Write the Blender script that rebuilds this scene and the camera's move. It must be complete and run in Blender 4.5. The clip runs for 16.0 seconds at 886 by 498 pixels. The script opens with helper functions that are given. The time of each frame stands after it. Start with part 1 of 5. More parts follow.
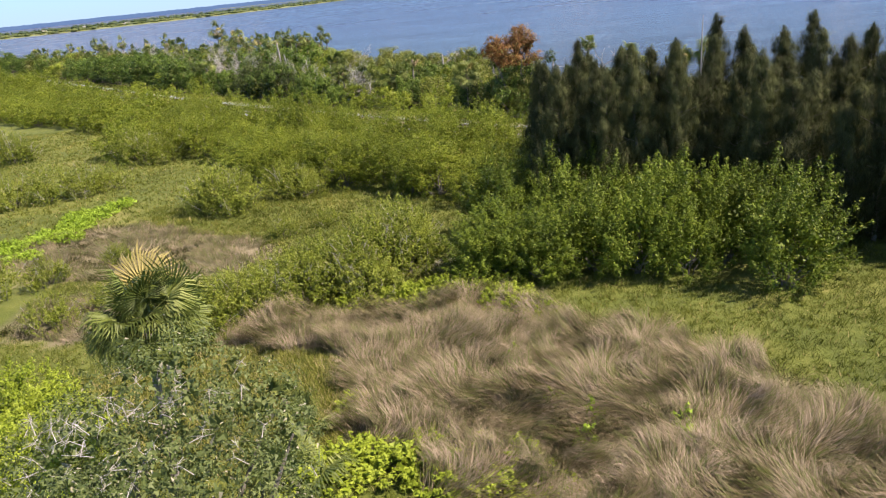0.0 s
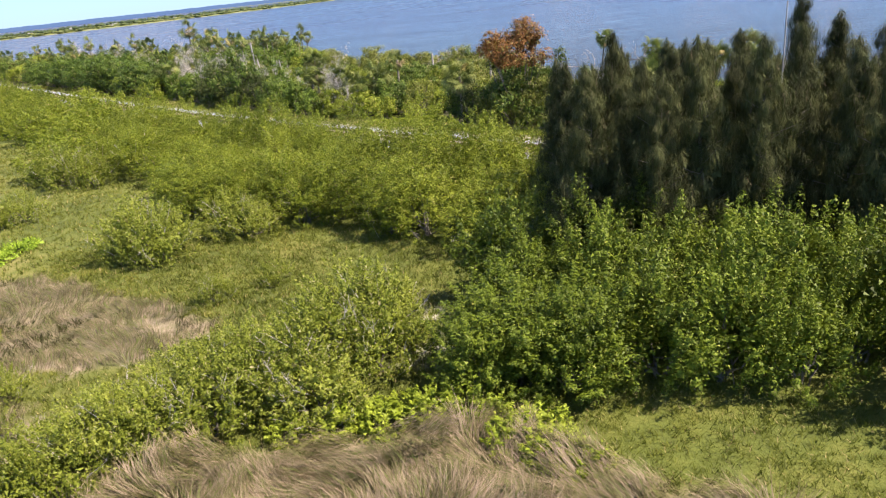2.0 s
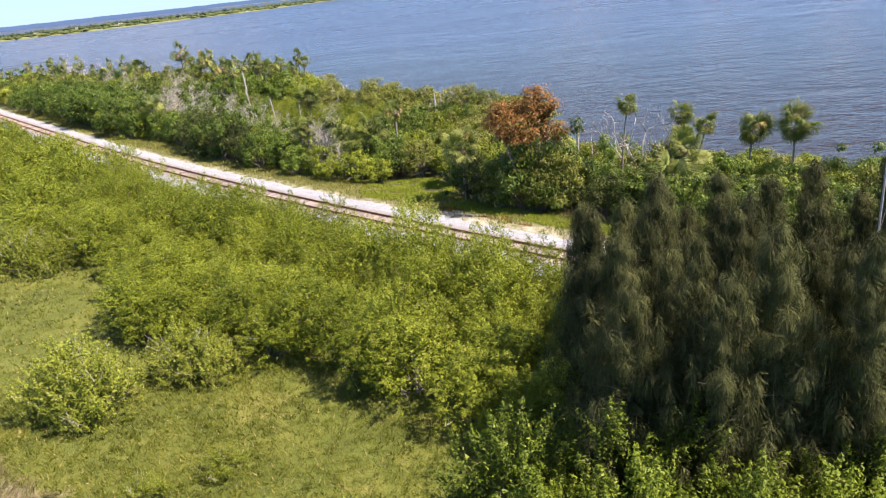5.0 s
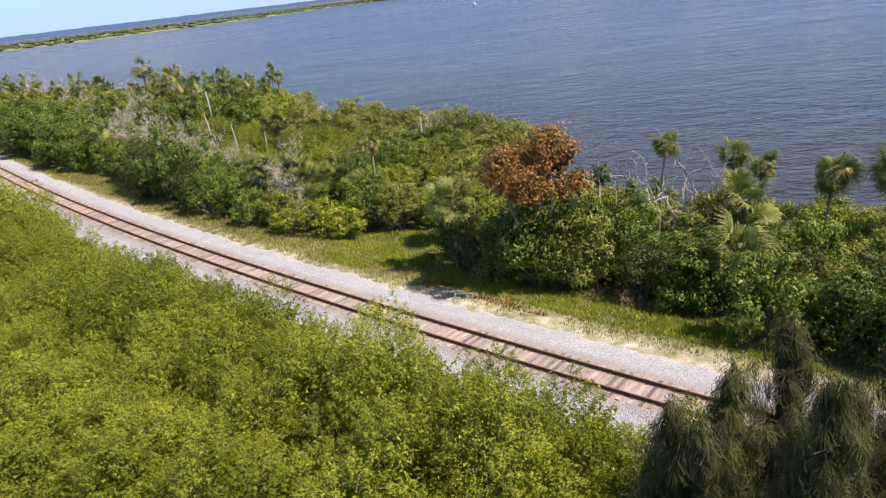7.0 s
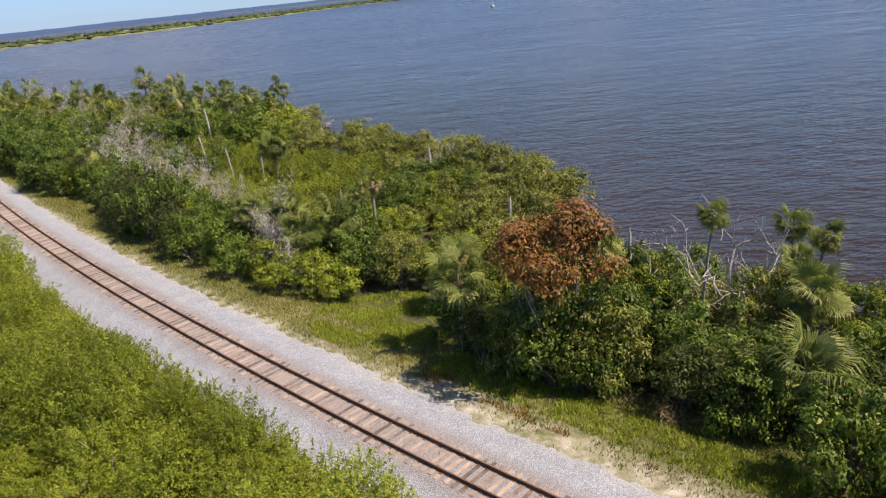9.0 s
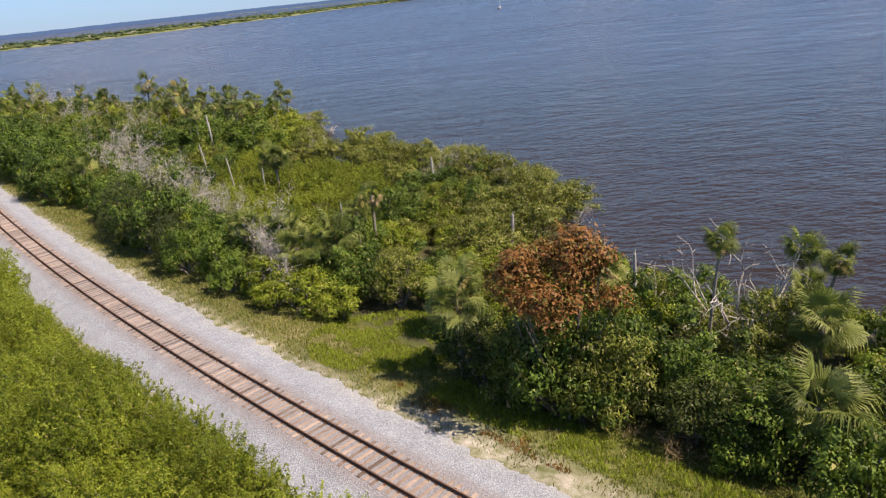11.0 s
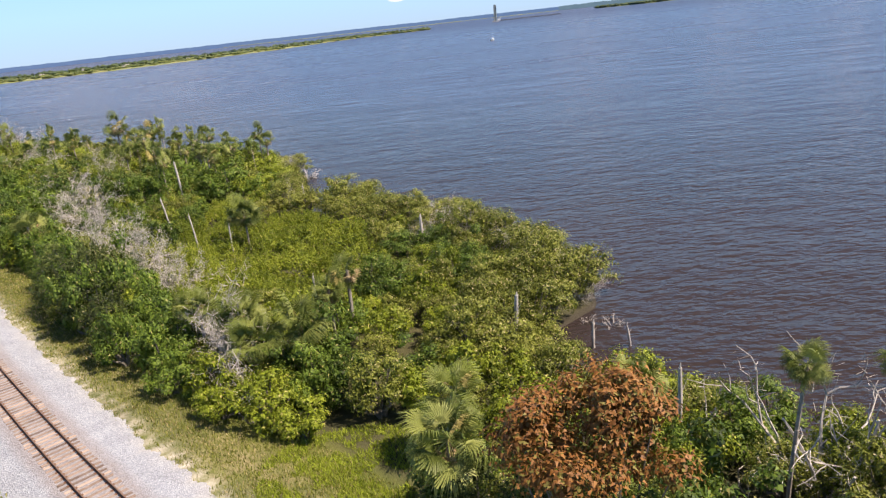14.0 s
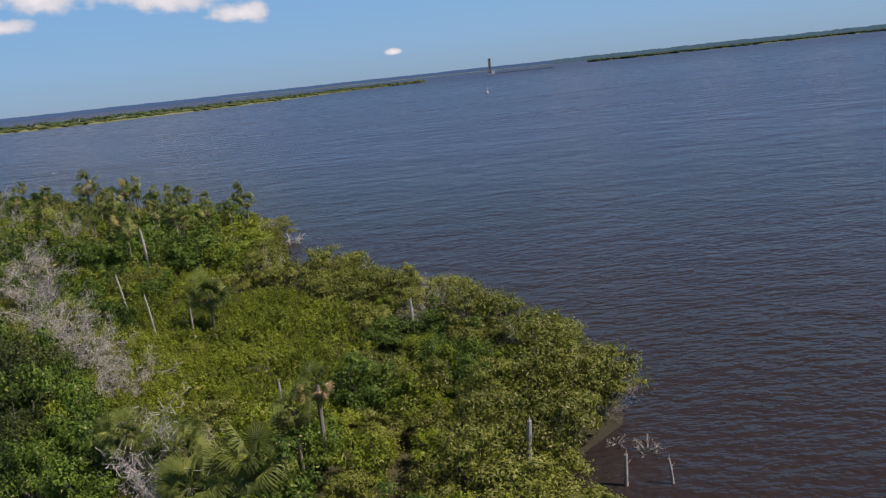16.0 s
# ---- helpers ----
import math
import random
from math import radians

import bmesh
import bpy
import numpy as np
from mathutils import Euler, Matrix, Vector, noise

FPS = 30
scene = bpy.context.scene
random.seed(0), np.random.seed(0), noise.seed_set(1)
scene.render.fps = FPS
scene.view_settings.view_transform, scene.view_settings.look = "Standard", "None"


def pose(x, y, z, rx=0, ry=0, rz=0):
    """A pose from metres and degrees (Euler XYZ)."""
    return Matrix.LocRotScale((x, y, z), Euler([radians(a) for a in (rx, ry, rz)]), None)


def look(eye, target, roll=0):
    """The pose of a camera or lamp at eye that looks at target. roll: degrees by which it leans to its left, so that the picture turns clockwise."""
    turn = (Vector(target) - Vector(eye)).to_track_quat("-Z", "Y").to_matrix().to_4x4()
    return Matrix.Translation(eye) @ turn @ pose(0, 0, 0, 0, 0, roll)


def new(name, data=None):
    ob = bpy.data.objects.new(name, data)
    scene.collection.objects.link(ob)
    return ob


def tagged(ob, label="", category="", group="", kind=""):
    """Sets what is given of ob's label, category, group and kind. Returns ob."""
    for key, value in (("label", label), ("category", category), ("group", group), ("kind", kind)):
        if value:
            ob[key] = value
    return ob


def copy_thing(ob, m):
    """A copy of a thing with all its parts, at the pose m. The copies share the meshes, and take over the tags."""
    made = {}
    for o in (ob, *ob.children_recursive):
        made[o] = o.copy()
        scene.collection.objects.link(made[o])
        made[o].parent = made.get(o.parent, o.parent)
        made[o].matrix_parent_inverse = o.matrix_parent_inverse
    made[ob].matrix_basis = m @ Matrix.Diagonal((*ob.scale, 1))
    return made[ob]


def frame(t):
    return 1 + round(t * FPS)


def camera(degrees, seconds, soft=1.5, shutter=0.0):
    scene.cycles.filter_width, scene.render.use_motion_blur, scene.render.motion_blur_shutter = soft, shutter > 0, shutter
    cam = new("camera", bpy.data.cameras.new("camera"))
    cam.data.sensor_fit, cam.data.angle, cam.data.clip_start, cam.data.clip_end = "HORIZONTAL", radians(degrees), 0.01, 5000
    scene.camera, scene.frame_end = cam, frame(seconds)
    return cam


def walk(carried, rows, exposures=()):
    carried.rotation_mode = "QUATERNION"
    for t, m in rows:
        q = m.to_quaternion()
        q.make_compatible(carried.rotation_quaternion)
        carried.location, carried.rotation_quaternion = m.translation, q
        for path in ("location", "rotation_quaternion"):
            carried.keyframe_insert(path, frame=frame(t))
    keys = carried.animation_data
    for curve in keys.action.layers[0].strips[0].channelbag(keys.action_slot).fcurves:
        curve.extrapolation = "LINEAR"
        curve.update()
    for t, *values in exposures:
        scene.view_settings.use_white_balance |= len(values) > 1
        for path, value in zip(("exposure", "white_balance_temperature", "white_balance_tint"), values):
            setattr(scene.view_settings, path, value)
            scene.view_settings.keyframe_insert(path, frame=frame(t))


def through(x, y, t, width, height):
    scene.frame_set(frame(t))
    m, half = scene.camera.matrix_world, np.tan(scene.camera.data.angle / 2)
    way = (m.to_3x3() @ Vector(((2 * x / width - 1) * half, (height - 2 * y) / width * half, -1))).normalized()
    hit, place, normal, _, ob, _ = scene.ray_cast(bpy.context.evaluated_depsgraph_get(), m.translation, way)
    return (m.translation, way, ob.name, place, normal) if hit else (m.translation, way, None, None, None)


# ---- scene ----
cam = camera(63.2, 16.0, soft=1.25)
METRES, EYE, TILT, LEAN, TURN = 83.0, 18.3, -20.3, 5.5, 0.0
ROWS = [
    (0.0, 0.0, 0.0, 0.0, -0.0, 0.0, 0.0),
    (0.5, 0.0007, 0.0359, 0.0077, -0.13, 0.0, 0.1),
    (1.0, 0.0017, 0.079, 0.0198, -0.25, -0.02, 0.28),
    (1.5, 0.0031, 0.1287, 0.0341, -0.38, -0.02, 0.37),
    (2.0, 0.0053, 0.1835, 0.0486, -0.46, -0.02, 0.52),
    (2.5, 0.0069, 0.2188, 0.0748, 0.26, -0.04, 0.44),
    (3.0, 0.0071, 0.2216, 0.1017, 0.68, -0.06, 0.09),
    (3.5, 0.0079, 0.2216, 0.1267, 0.58, -0.09, 0.08),
    (6.0, 0.0195, 0.3826, 0.1933, -0.26, -0.3, 0.68),
    (6.5, 0.0217, 0.4348, 0.2106, -0.37, 0.24, 0.86),
    (7.0, 0.024, 0.4886, 0.2293, -0.4, 0.24, 1.03),
    (7.5, 0.0258, 0.541, 0.2514, -0.3, 0.25, 1.19),
    (8.0, 0.0282, 0.5697, 0.2766, 0.22, 0.23, 0.64),
    (8.5, 0.0306, 0.5825, 0.2878, 0.57, 0.21, 0.13),
    (9.0, 0.0333, 0.5861, 0.2935, 0.73, 0.17, 0.0),
    (11.5, 0.039, 0.615, 0.3162, 1.25, 0.2, -0.17),
    (12.0, 0.0395, 0.6335, 0.3223, 1.19, 0.2, -0.08),
    (12.5, 0.0399, 0.6552, 0.3302, 1.1, 0.21, 0.03),
    (13.0, 0.0401, 0.6798, 0.3398, 1.01, 0.21, 0.13),
    (13.5, 0.0401, 0.7067, 0.3504, 0.91, 0.24, 0.17),
    (14.0, 0.0408, 0.736, 0.3646, 0.83, 2.49, 0.27),
    (14.5, 0.0416, 0.7682, 0.377, 0.69, 12.4, 0.35),
    (15.0, 0.0412, 0.7996, 0.389, 0.64, 13.72, 0.36),
    (15.5, 0.0407, 0.8313, 0.4015, 0.55, 10.5, 0.35),
    (16.0, 0.0403, 0.8626, 0.4158, 0.44, 6.38, 0.28),
]
walk(cam, [(t, pose(0, 0, EYE, TILT, LEAN, TURN) @ pose(METRES * x, METRES * y, METRES * z, 90 + pitch, roll, yaw)) for t, x, y, z, yaw, pitch, roll in ROWS],
     exposures=[(t, e, 7450 if 5 < t < 14.3 else 7100 if t < 5 else 6900, 20 if t < 14.3 else 18 if t < 14.8 else 17.5) for t, e in ((0.0, 0.82), (2.0, 1.02), (3.5, 1.08), (6.0, 0.92), (6.5, 0.8), (7.0, 0.7), (7.5, 0.56), (9.0, 0.4), (12.0, 0.44), (13.0, 0.56), (14.0, 0.7), (14.5, 0.25), (15.0, -0.2), (15.5, -0.4), (16.0, -0.28))])

# ---- world, sun and exposure ----
SUN_AZ, SUN_EL = radians(106), radians(54)
world = bpy.data.worlds.new("sky")
scene.world = world
world.use_nodes = True
wn, wl = world.node_tree.nodes, world.node_tree.links
wn.clear()
w_out = wn.new("ShaderNodeOutputWorld")
w_bg = wn.new("ShaderNodeBackground")
w_bg.inputs[1].default_value = 0.1
w_sky = wn.new("ShaderNodeTexSky")
w_sky.sky_type, w_sky.sun_disc = "NISHITA", False
w_sky.sun_elevation, w_sky.sun_rotation = SUN_EL, SUN_AZ
w_sky.air_density, w_sky.dust_density, w_sky.ozone_density = 1.0, 0.0, 4.0
w_co = wn.new("ShaderNodeTexCoord")


def w_math(op, a, b=None, c=None, clamp=False):
    n = wn.new("ShaderNodeMath")
    n.operation, n.use_clamp = op, clamp
    for i, v in enumerate((a, b, c)):
        if v is None:
            continue
        if isinstance(v, (int, float)):
            n.inputs[i].default_value = v
        else:
            wl.new(v, n.inputs[i])
    return n.outputs[0]


w_sep = wn.new("ShaderNodeSeparateXYZ")
wl.new(w_co.outputs["Generated"], w_sep.inputs[0])
az = w_math("MULTIPLY", w_math("ARCTAN2", w_sep.outputs[0], w_sep.outputs[1]), 57.2958)
el = w_math("MULTIPLY", w_math("ARCSINE", w_sep.outputs[2]), 57.2958)
# cumulus: azimuth, elevation, half width and half height in degrees
CLOUDS = [
    (-28.5, 11.4, 5.46, 2.07), (-25.2, 9.9, 1.56, 0.98), (-21.4, 12.9, 5.98, 1.46), (-27.7, 7.4, 3.12, 1.22), (-30.6, 5.7, 2.47, 0.55),
    (-22, 8.1, 2.60, 1.59), (-19.2, 7, 3.38, 1.34), (-14.9, 5.6, 2.34, 0.79), (10, 10.2, 3.12, 1.83), (19.4, 8, 1.30, 0.92),
    (20.9, 7.5, 1.82, 0.55), (26.4, 5.4, 1.43, 0.61), (27.6, 6, 1.04, 0.73), (27.6, 2.4, 0.91, 0.49), (18.9, 5.1, 0.65, 0.43),
    (-4, 1.8, 0.6, 0.26), (-48, 14, 7.80, 2.68), (44, 12, 6.50, 2.20), (-75, 20, 11.70, 3.66), (95, 24, 13.00, 4.27), (150, 18, 11.70, 3.66), (-140, 25, 14.30, 4.88), (62, 30, 11.70, 4.88),
]
w_noise = wn.new("ShaderNodeTexNoise")
w_noise.inputs["Scale"].default_value, w_noise.inputs["Detail"].default_value = 0.62, 6
w_vec = wn.new("ShaderNodeCombineXYZ")
wl.new(az, w_vec.inputs[0])
wl.new(w_math("MULTIPLY", el, 1.5), w_vec.inputs[1])
wl.new(w_vec.outputs[0], w_noise.inputs["Vector"])
puff = None
for ca, ce, ra, re in CLOUDS:
    dx = w_math("DIVIDE", w_math("SUBTRACT", az, ca), ra)
    dy = w_math("DIVIDE", w_math("SUBTRACT", el, ce), re)
    low = w_math("MAXIMUM", w_math("MULTIPLY", dy, -1.25), dy)
    d = w_math("SUBTRACT", 1.0, w_math("SQRT", w_math("ADD", w_math("MULTIPLY", dx, dx), w_math("MULTIPLY", low, low))))
    puff = d if puff is None else w_math("SMOOTH_MAX", puff, d, 0.15)
body = w_math("ADD", puff, w_math("MULTIPLY", w_math("SUBTRACT", w_noise.outputs[0], 0.45), 1.7))
w_ramp = wn.new("ShaderNodeMapRange")
w_ramp.interpolation_type = "SMOOTHSTEP"
w_ramp.inputs[1].default_value, w_ramp.inputs[2].default_value = -0.12, 0.5
wl.new(body, w_ramp.inputs[0])
w_tone = wn.new("ShaderNodeMapRange")
w_tone.inputs[1].default_value, w_tone.inputs[2].default_value = 0.25, 1.1
wl.new(body, w_tone.inputs[0])
w_cloudcol = wn.new("ShaderNodeMix")
w_cloudcol.data_type = "RGBA"
w_cloudcol.inputs[6].default_value = (7.0, 7.6, 8.6, 1)
w_cloudcol.inputs[7].default_value = (10.8, 10.6, 10.8, 1)
wl.new(w_tone.outputs[0], w_cloudcol.inputs[0])
w_mix = wn.new("ShaderNodeMix")
w_mix.data_type = "RGBA"
wl.new(w_math("MULTIPLY", w_ramp.outputs[0], 0.92), w_mix.inputs[0])
# clear maritime air: pale blue low down, deeper blue above
w_grad = wn.new("ShaderNodeValToRGB")
for e, (p, c) in zip([w_grad.color_ramp.elements[0], w_grad.color_ramp.elements[1], w_grad.color_ramp.elements.new(0.03), w_grad.color_ramp.elements.new(0.15), w_grad.color_ramp.elements.new(0.34)],
                     ((0.0, (2.5, 4.45, 6.7)), (1.0, (0.3, 0.62, 1.6)), (0.03, (2.6, 5.2, 8.4)), (0.15, (1.65, 5.0, 10.0)), (0.34, (0.55, 1.3, 3.4)))):
    e.position, e.color = p, (*c, 1)
wl.new(w_math("MULTIPLY", el, 1 / 90.0), w_grad.inputs[0])
w_air = wn.new("ShaderNodeMix")
w_air.data_type = "RGBA"
w_air.inputs[0].default_value = 0.9
wl.new(w_sky.outputs[0], w_air.inputs[6])
wl.new(w_grad.outputs[0], w_air.inputs[7])
wl.new(w_air.outputs[2], w_mix.inputs[6])
wl.new(w_cloudcol.outputs[2], w_mix.inputs[7])
wl.new(w_mix.outputs[2], w_bg.inputs[0])
wl.new(w_bg.outputs[0], w_out.inputs[0])

sun = new("sun", bpy.data.lights.new("sun", "SUN"))
sun.data.energy, sun.data.angle, sun.data.color = 5.8, radians(0.53), (1.0, 0.94, 0.82)
sun_dir = Vector((math.sin(SUN_AZ) * math.cos(SUN_EL), math.cos(SUN_AZ) * math.cos(SUN_EL), math.sin(SUN_EL)))
sun.matrix_world = look(sun_dir * 300, (0, 0, 0))

# ---- materials ----


def ramp_node(nt, stops):
    r = nt.nodes.new("ShaderNodeValToRGB")
    while len(r.color_ramp.elements) < len(stops):
        r.color_ramp.elements.new(0.5)
    for e, (p, c) in zip(r.color_ramp.elements, stops):
        e.position, e.color = p, (*c, 1)
    return r


def base_mat(name):
    m = bpy.data.materials.new(name)
    m.use_nodes = True
    nt = m.node_tree
    return m, nt, nt.nodes["Principled BSDF"]


def noise_node(nt, scale, detail=4, rough=0.6, stretch=None, vector=None):
    n = nt.nodes.new("ShaderNodeTexNoise")
    n.inputs["Scale"].default_value, n.inputs["Detail"].default_value, n.inputs["Roughness"].default_value = scale, detail, rough
    if vector is None:
        vector = nt.nodes.new("ShaderNodeNewGeometry").outputs["Position"]
    if stretch:
        mp = nt.nodes.new("ShaderNodeMapping")
        mp.inputs["Rotation"].default_value = (0, 0, radians(stretch[0]))
        mp.inputs["Scale"].default_value = stretch[1]
        nt.links.new(vector, mp.inputs[0])
        vector = mp.outputs[0]
    nt.links.new(vector, n.inputs["Vector"])
    return n


def mix_rgb(nt, fac, a, b, blend="MIX"):
    n = nt.nodes.new("ShaderNodeMix")
    n.data_type, n.blend_type = "RGBA", blend
    for i, v in ((0, fac), (6, a), (7, b)):
        if isinstance(v, (int, float)):
            n.inputs[i].default_value = v
        elif isinstance(v, tuple):
            n.inputs[i].default_value = (*v, 1)
        else:
            nt.links.new(v, n.inputs[i])
    return n.outputs[2]


def math_node(nt, op, a, b, clamp=False):
    n = nt.nodes.new("ShaderNodeMath")
    n.operation, n.use_clamp = op, clamp
    for i, v in enumerate((a, b)):
        if isinstance(v, (int, float)):
            n.inputs[i].default_value = v
        else:
            nt.links.new(v, n.inputs[i])
    return n.outputs[0]


def bump(nt, bsdf, height, strength, distance):
    b = nt.nodes.new("ShaderNodeBump")
    b.inputs["Strength"].default_value, b.inputs["Distance"].default_value = strength, distance
    nt.links.new(height, b.inputs["Height"])
    nt.links.new(b.outputs[0], bsdf.inputs["Normal"])


def leaf_mat(name, dark, mid, light, accent=None, accent_share=0.04, through=0.3, rough=0.55, patch=0.35, vary=0.5):
    """Foliage: each leaf its own tone, each plant its own hue, and drifts of tone across the plants."""
    m, nt, b = base_mat(name)
    geo = nt.nodes.new("ShaderNodeNewGeometry")
    r = ramp_node(nt, [(0.0, dark), (0.5, mid), (1.0, light)])
    info = nt.nodes.new("ShaderNodeObjectInfo")
    drift = noise_node(nt, patch, 3)
    leaf = math_node(nt, "FRACT", math_node(nt, "ADD", geo.outputs["Random Per Island"], math_node(nt, "MULTIPLY", info.outputs["Random"], 7.3)), 0)
    t = math_node(nt, "ADD", math_node(nt, "MULTIPLY", leaf, 1 - vary * 0.5),
                  math_node(nt, "MULTIPLY", math_node(nt, "SUBTRACT", drift.outputs[0], 0.42), vary * 1.9))
    t = math_node(nt, "ADD", t, math_node(nt, "MULTIPLY", math_node(nt, "SUBTRACT", info.outputs["Random"], 0.5), 0.42), True)
    nt.links.new(t, r.inputs[0])
    col = r.outputs[0]
    if accent:
        pick = math_node(nt, "GREATER_THAN", math_node(nt, "FRACT", math_node(nt, "MULTIPLY", leaf, 37.7), 0), 1 - accent_share)
        col = mix_rgb(nt, pick, col, accent)
    nt.links.new(col, b.inputs["Base Color"])
    b.inputs["Roughness"].default_value = rough
    b.inputs["Specular IOR Level"].default_value = 0.22
    tr = nt.nodes.new("ShaderNodeBsdfTranslucent")
    nt.links.new(mix_rgb(nt, 0.55, col, (0.16, 0.22, 0.02)), tr.inputs[0])
    mx = nt.nodes.new("ShaderNodeMixShader")
    mx.inputs[0].default_value = through * 0.5
    nt.links.new(b.outputs[0], mx.inputs[1])
    nt.links.new(tr.outputs[0], mx.inputs[2])
    nt.links.new(mx.outputs[0], nt.nodes["Material Output"].inputs[0])
    return m


def plain_mat(name, a, b2, scale=3.0, rough=0.85, bump_scale=None, bump_dist=0.01, metal=0.0, island=0.0, objvar=0.0):
    m, nt, b = base_mat(name)
    n = noise_node(nt, scale, 6)
    n2 = noise_node(nt, scale * 9, 4)
    t = math_node(nt, "ADD", math_node(nt, "MULTIPLY", n.outputs[0], 0.75), math_node(nt, "MULTIPLY", n2.outputs[0], 0.5))
    if island:
        t = math_node(nt, "ADD", t, math_node(nt, "MULTIPLY", math_node(nt, "SUBTRACT", nt.nodes.new("ShaderNodeNewGeometry").outputs["Random Per Island"], 0.5), island))
    if objvar:
        t = math_node(nt, "ADD", t, math_node(nt, "MULTIPLY", math_node(nt, "SUBTRACT", nt.nodes.new("ShaderNodeObjectInfo").outputs["Random"], 0.5), objvar))
    r = ramp_node(nt, [(0.35, a), (0.9, b2)])
    nt.links.new(t, r.inputs[0])
    nt.links.new(r.outputs[0], b.inputs["Base Color"])
    b.inputs["Roughness"].default_value, b.inputs["Metallic"].default_value = rough, metal
    bump(nt, b, noise_node(nt, bump_scale or scale * 12, 5).outputs[0], 0.6, bump_dist)
    return m


M_HEDGE = leaf_mat("mangrove_shrub_leaves", (0.066, 0.09, 0.008), (0.17, 0.215, 0.017), (0.295, 0.335, 0.042), (0.34, 0.28, 0.1), 0.02, 0.42, patch=0.6, vary=0.75)
M_BUSH = leaf_mat("marsh_bush_leaves", (0.095, 0.12, 0.012), (0.19, 0.23, 0.026), (0.3, 0.33, 0.06), (0.36, 0.33, 0.17), 0.04, 0.45, patch=0.8, vary=0.7)
M_WHITE_MANG = leaf_mat("white_mangrove_leaves", (0.037, 0.057, 0.005), (0.106, 0.152, 0.012), (0.18, 0.236, 0.024), (0.28, 0.3, 0.06), 0.02, 0.36, patch=0.7, vary=0.6)
M_PEPPER = leaf_mat("dark_broadleaf_leaves", (0.018, 0.034, 0.006), (0.072, 0.124, 0.017), (0.175, 0.25, 0.034), (0.3, 0.28, 0.1), 0.03, 0.36)
M_OAK = leaf_mat("dark_oak_leaves", (0.017, 0.025, 0.007), (0.047, 0.065, 0.014), (0.105, 0.132, 0.03), (0.2, 0.18, 0.1), 0.03, 0.25)
M_LIGHT = leaf_mat("fresh_green_leaves", (0.06, 0.085, 0.008), (0.18, 0.23, 0.018), (0.32, 0.37, 0.042), (0.4, 0.36, 0.12), 0.04, 0.42)
M_OLIVE = leaf_mat("olive_leaves", (0.05, 0.062, 0.01), (0.155, 0.178, 0.028), (0.3, 0.315, 0.07), (0.4, 0.34, 0.18), 0.06, 0.38)
M_SILVER = leaf_mat("silver_green_leaves", (0.038, 0.056, 0.016), (0.092, 0.122, 0.036), (0.175, 0.2, 0.075), (0.34, 0.31, 0.22), 0.03, 0.3)
M_RUST = leaf_mat("rust_brown_leaves", (0.06, 0.022, 0.006), (0.165, 0.066, 0.018), (0.3, 0.14, 0.042), (0.17, 0.14, 0.035), 0.14, 0.25)
M_PINE = leaf_mat("casuarina_needles", (0.018, 0.021, 0.008), (0.054, 0.063, 0.023), (0.125, 0.136, 0.052), (0.12, 0.09, 0.06), 0.03, 0.2, rough=0.9, patch=1.3, vary=0.9)
M_PALM = leaf_mat("palm_fan_leaves", (0.06, 0.08, 0.017), (0.15, 0.185, 0.042), (0.3, 0.325, 0.105), (0.34, 0.28, 0.1), 0.03, 0.45, rough=0.5)
M_PALMDRY = leaf_mat("dry_palm_leaves", (0.2, 0.13, 0.06), (0.36, 0.26, 0.14), (0.54, 0.43, 0.28), None, 0, 0.2)
M_WEED = leaf_mat("trackside_weeds", (0.1, 0.12, 0.018), (0.2, 0.215, 0.04), (0.33, 0.31, 0.085), (0.42, 0.34, 0.18), 0.15, 0.35, patch=0.5)
M_VINE = leaf_mat("bright_vine_leaves", (0.15, 0.24, 0.018), (0.25, 0.37, 0.03), (0.36, 0.48, 0.07), None, 0, 0.4)
M_FERN = leaf_mat("leather_fern_leaves", (0.13, 0.18, 0.013), (0.24, 0.31, 0.026), (0.36, 0.42, 0.055), None, 0, 0.45)
M_GRASS = leaf_mat("marsh_grass_blades", (0.058, 0.074, 0.008), (0.12, 0.142, 0.018), (0.235, 0.225, 0.05), (0.38, 0.31, 0.14), 0.05, 0.35, patch=0.3, vary=1.0)
M_CORD = leaf_mat("dry_cordgrass_blades", (0.04, 0.038, 0.012), (0.135, 0.108, 0.055), (0.4, 0.305, 0.225), (0.11, 0.14, 0.028), 0.2, 0.3, patch=0.9, vary=0.9)
M_BARK = plain_mat("grey_brown_bark", (0.06, 0.05, 0.04), (0.2, 0.18, 0.15), 4, 0.9)
M_DEAD = plain_mat("bleached_dead_wood", (0.24, 0.22, 0.205), (0.52, 0.48, 0.455), 3, 0.85)
M_TRUNK = plain_mat("palm_trunk_bark", (0.12, 0.1, 0.085), (0.34, 0.31, 0.27), 3, 0.9, 14, 0.03)
M_RAIL = plain_mat("rusty_rail_steel", (0.11, 0.062, 0.045), (0.22, 0.13, 0.09), 3, 0.7, metal=0.1)
M_PLATE = plain_mat("rusted_tie_plate", (0.1, 0.045, 0.025), (0.2, 0.1, 0.055), 6, 0.8, metal=0.2)
M_TIE = plain_mat("weathered_tie_wood", (0.11, 0.075, 0.06), (0.4, 0.305, 0.25), 1.3, 0.92, 30, 0.02, objvar=0.55)
M_TIEFAR = plain_mat("weathered_tie_wood_joined", (0.11, 0.075, 0.06), (0.4, 0.305, 0.25), 1.3, 0.92, 30, 0.02, island=0.55)
M_WHITE = plain_mat("white_painted_metal", (0.7, 0.7, 0.68), (0.82, 0.82, 0.8), 2, 0.4)
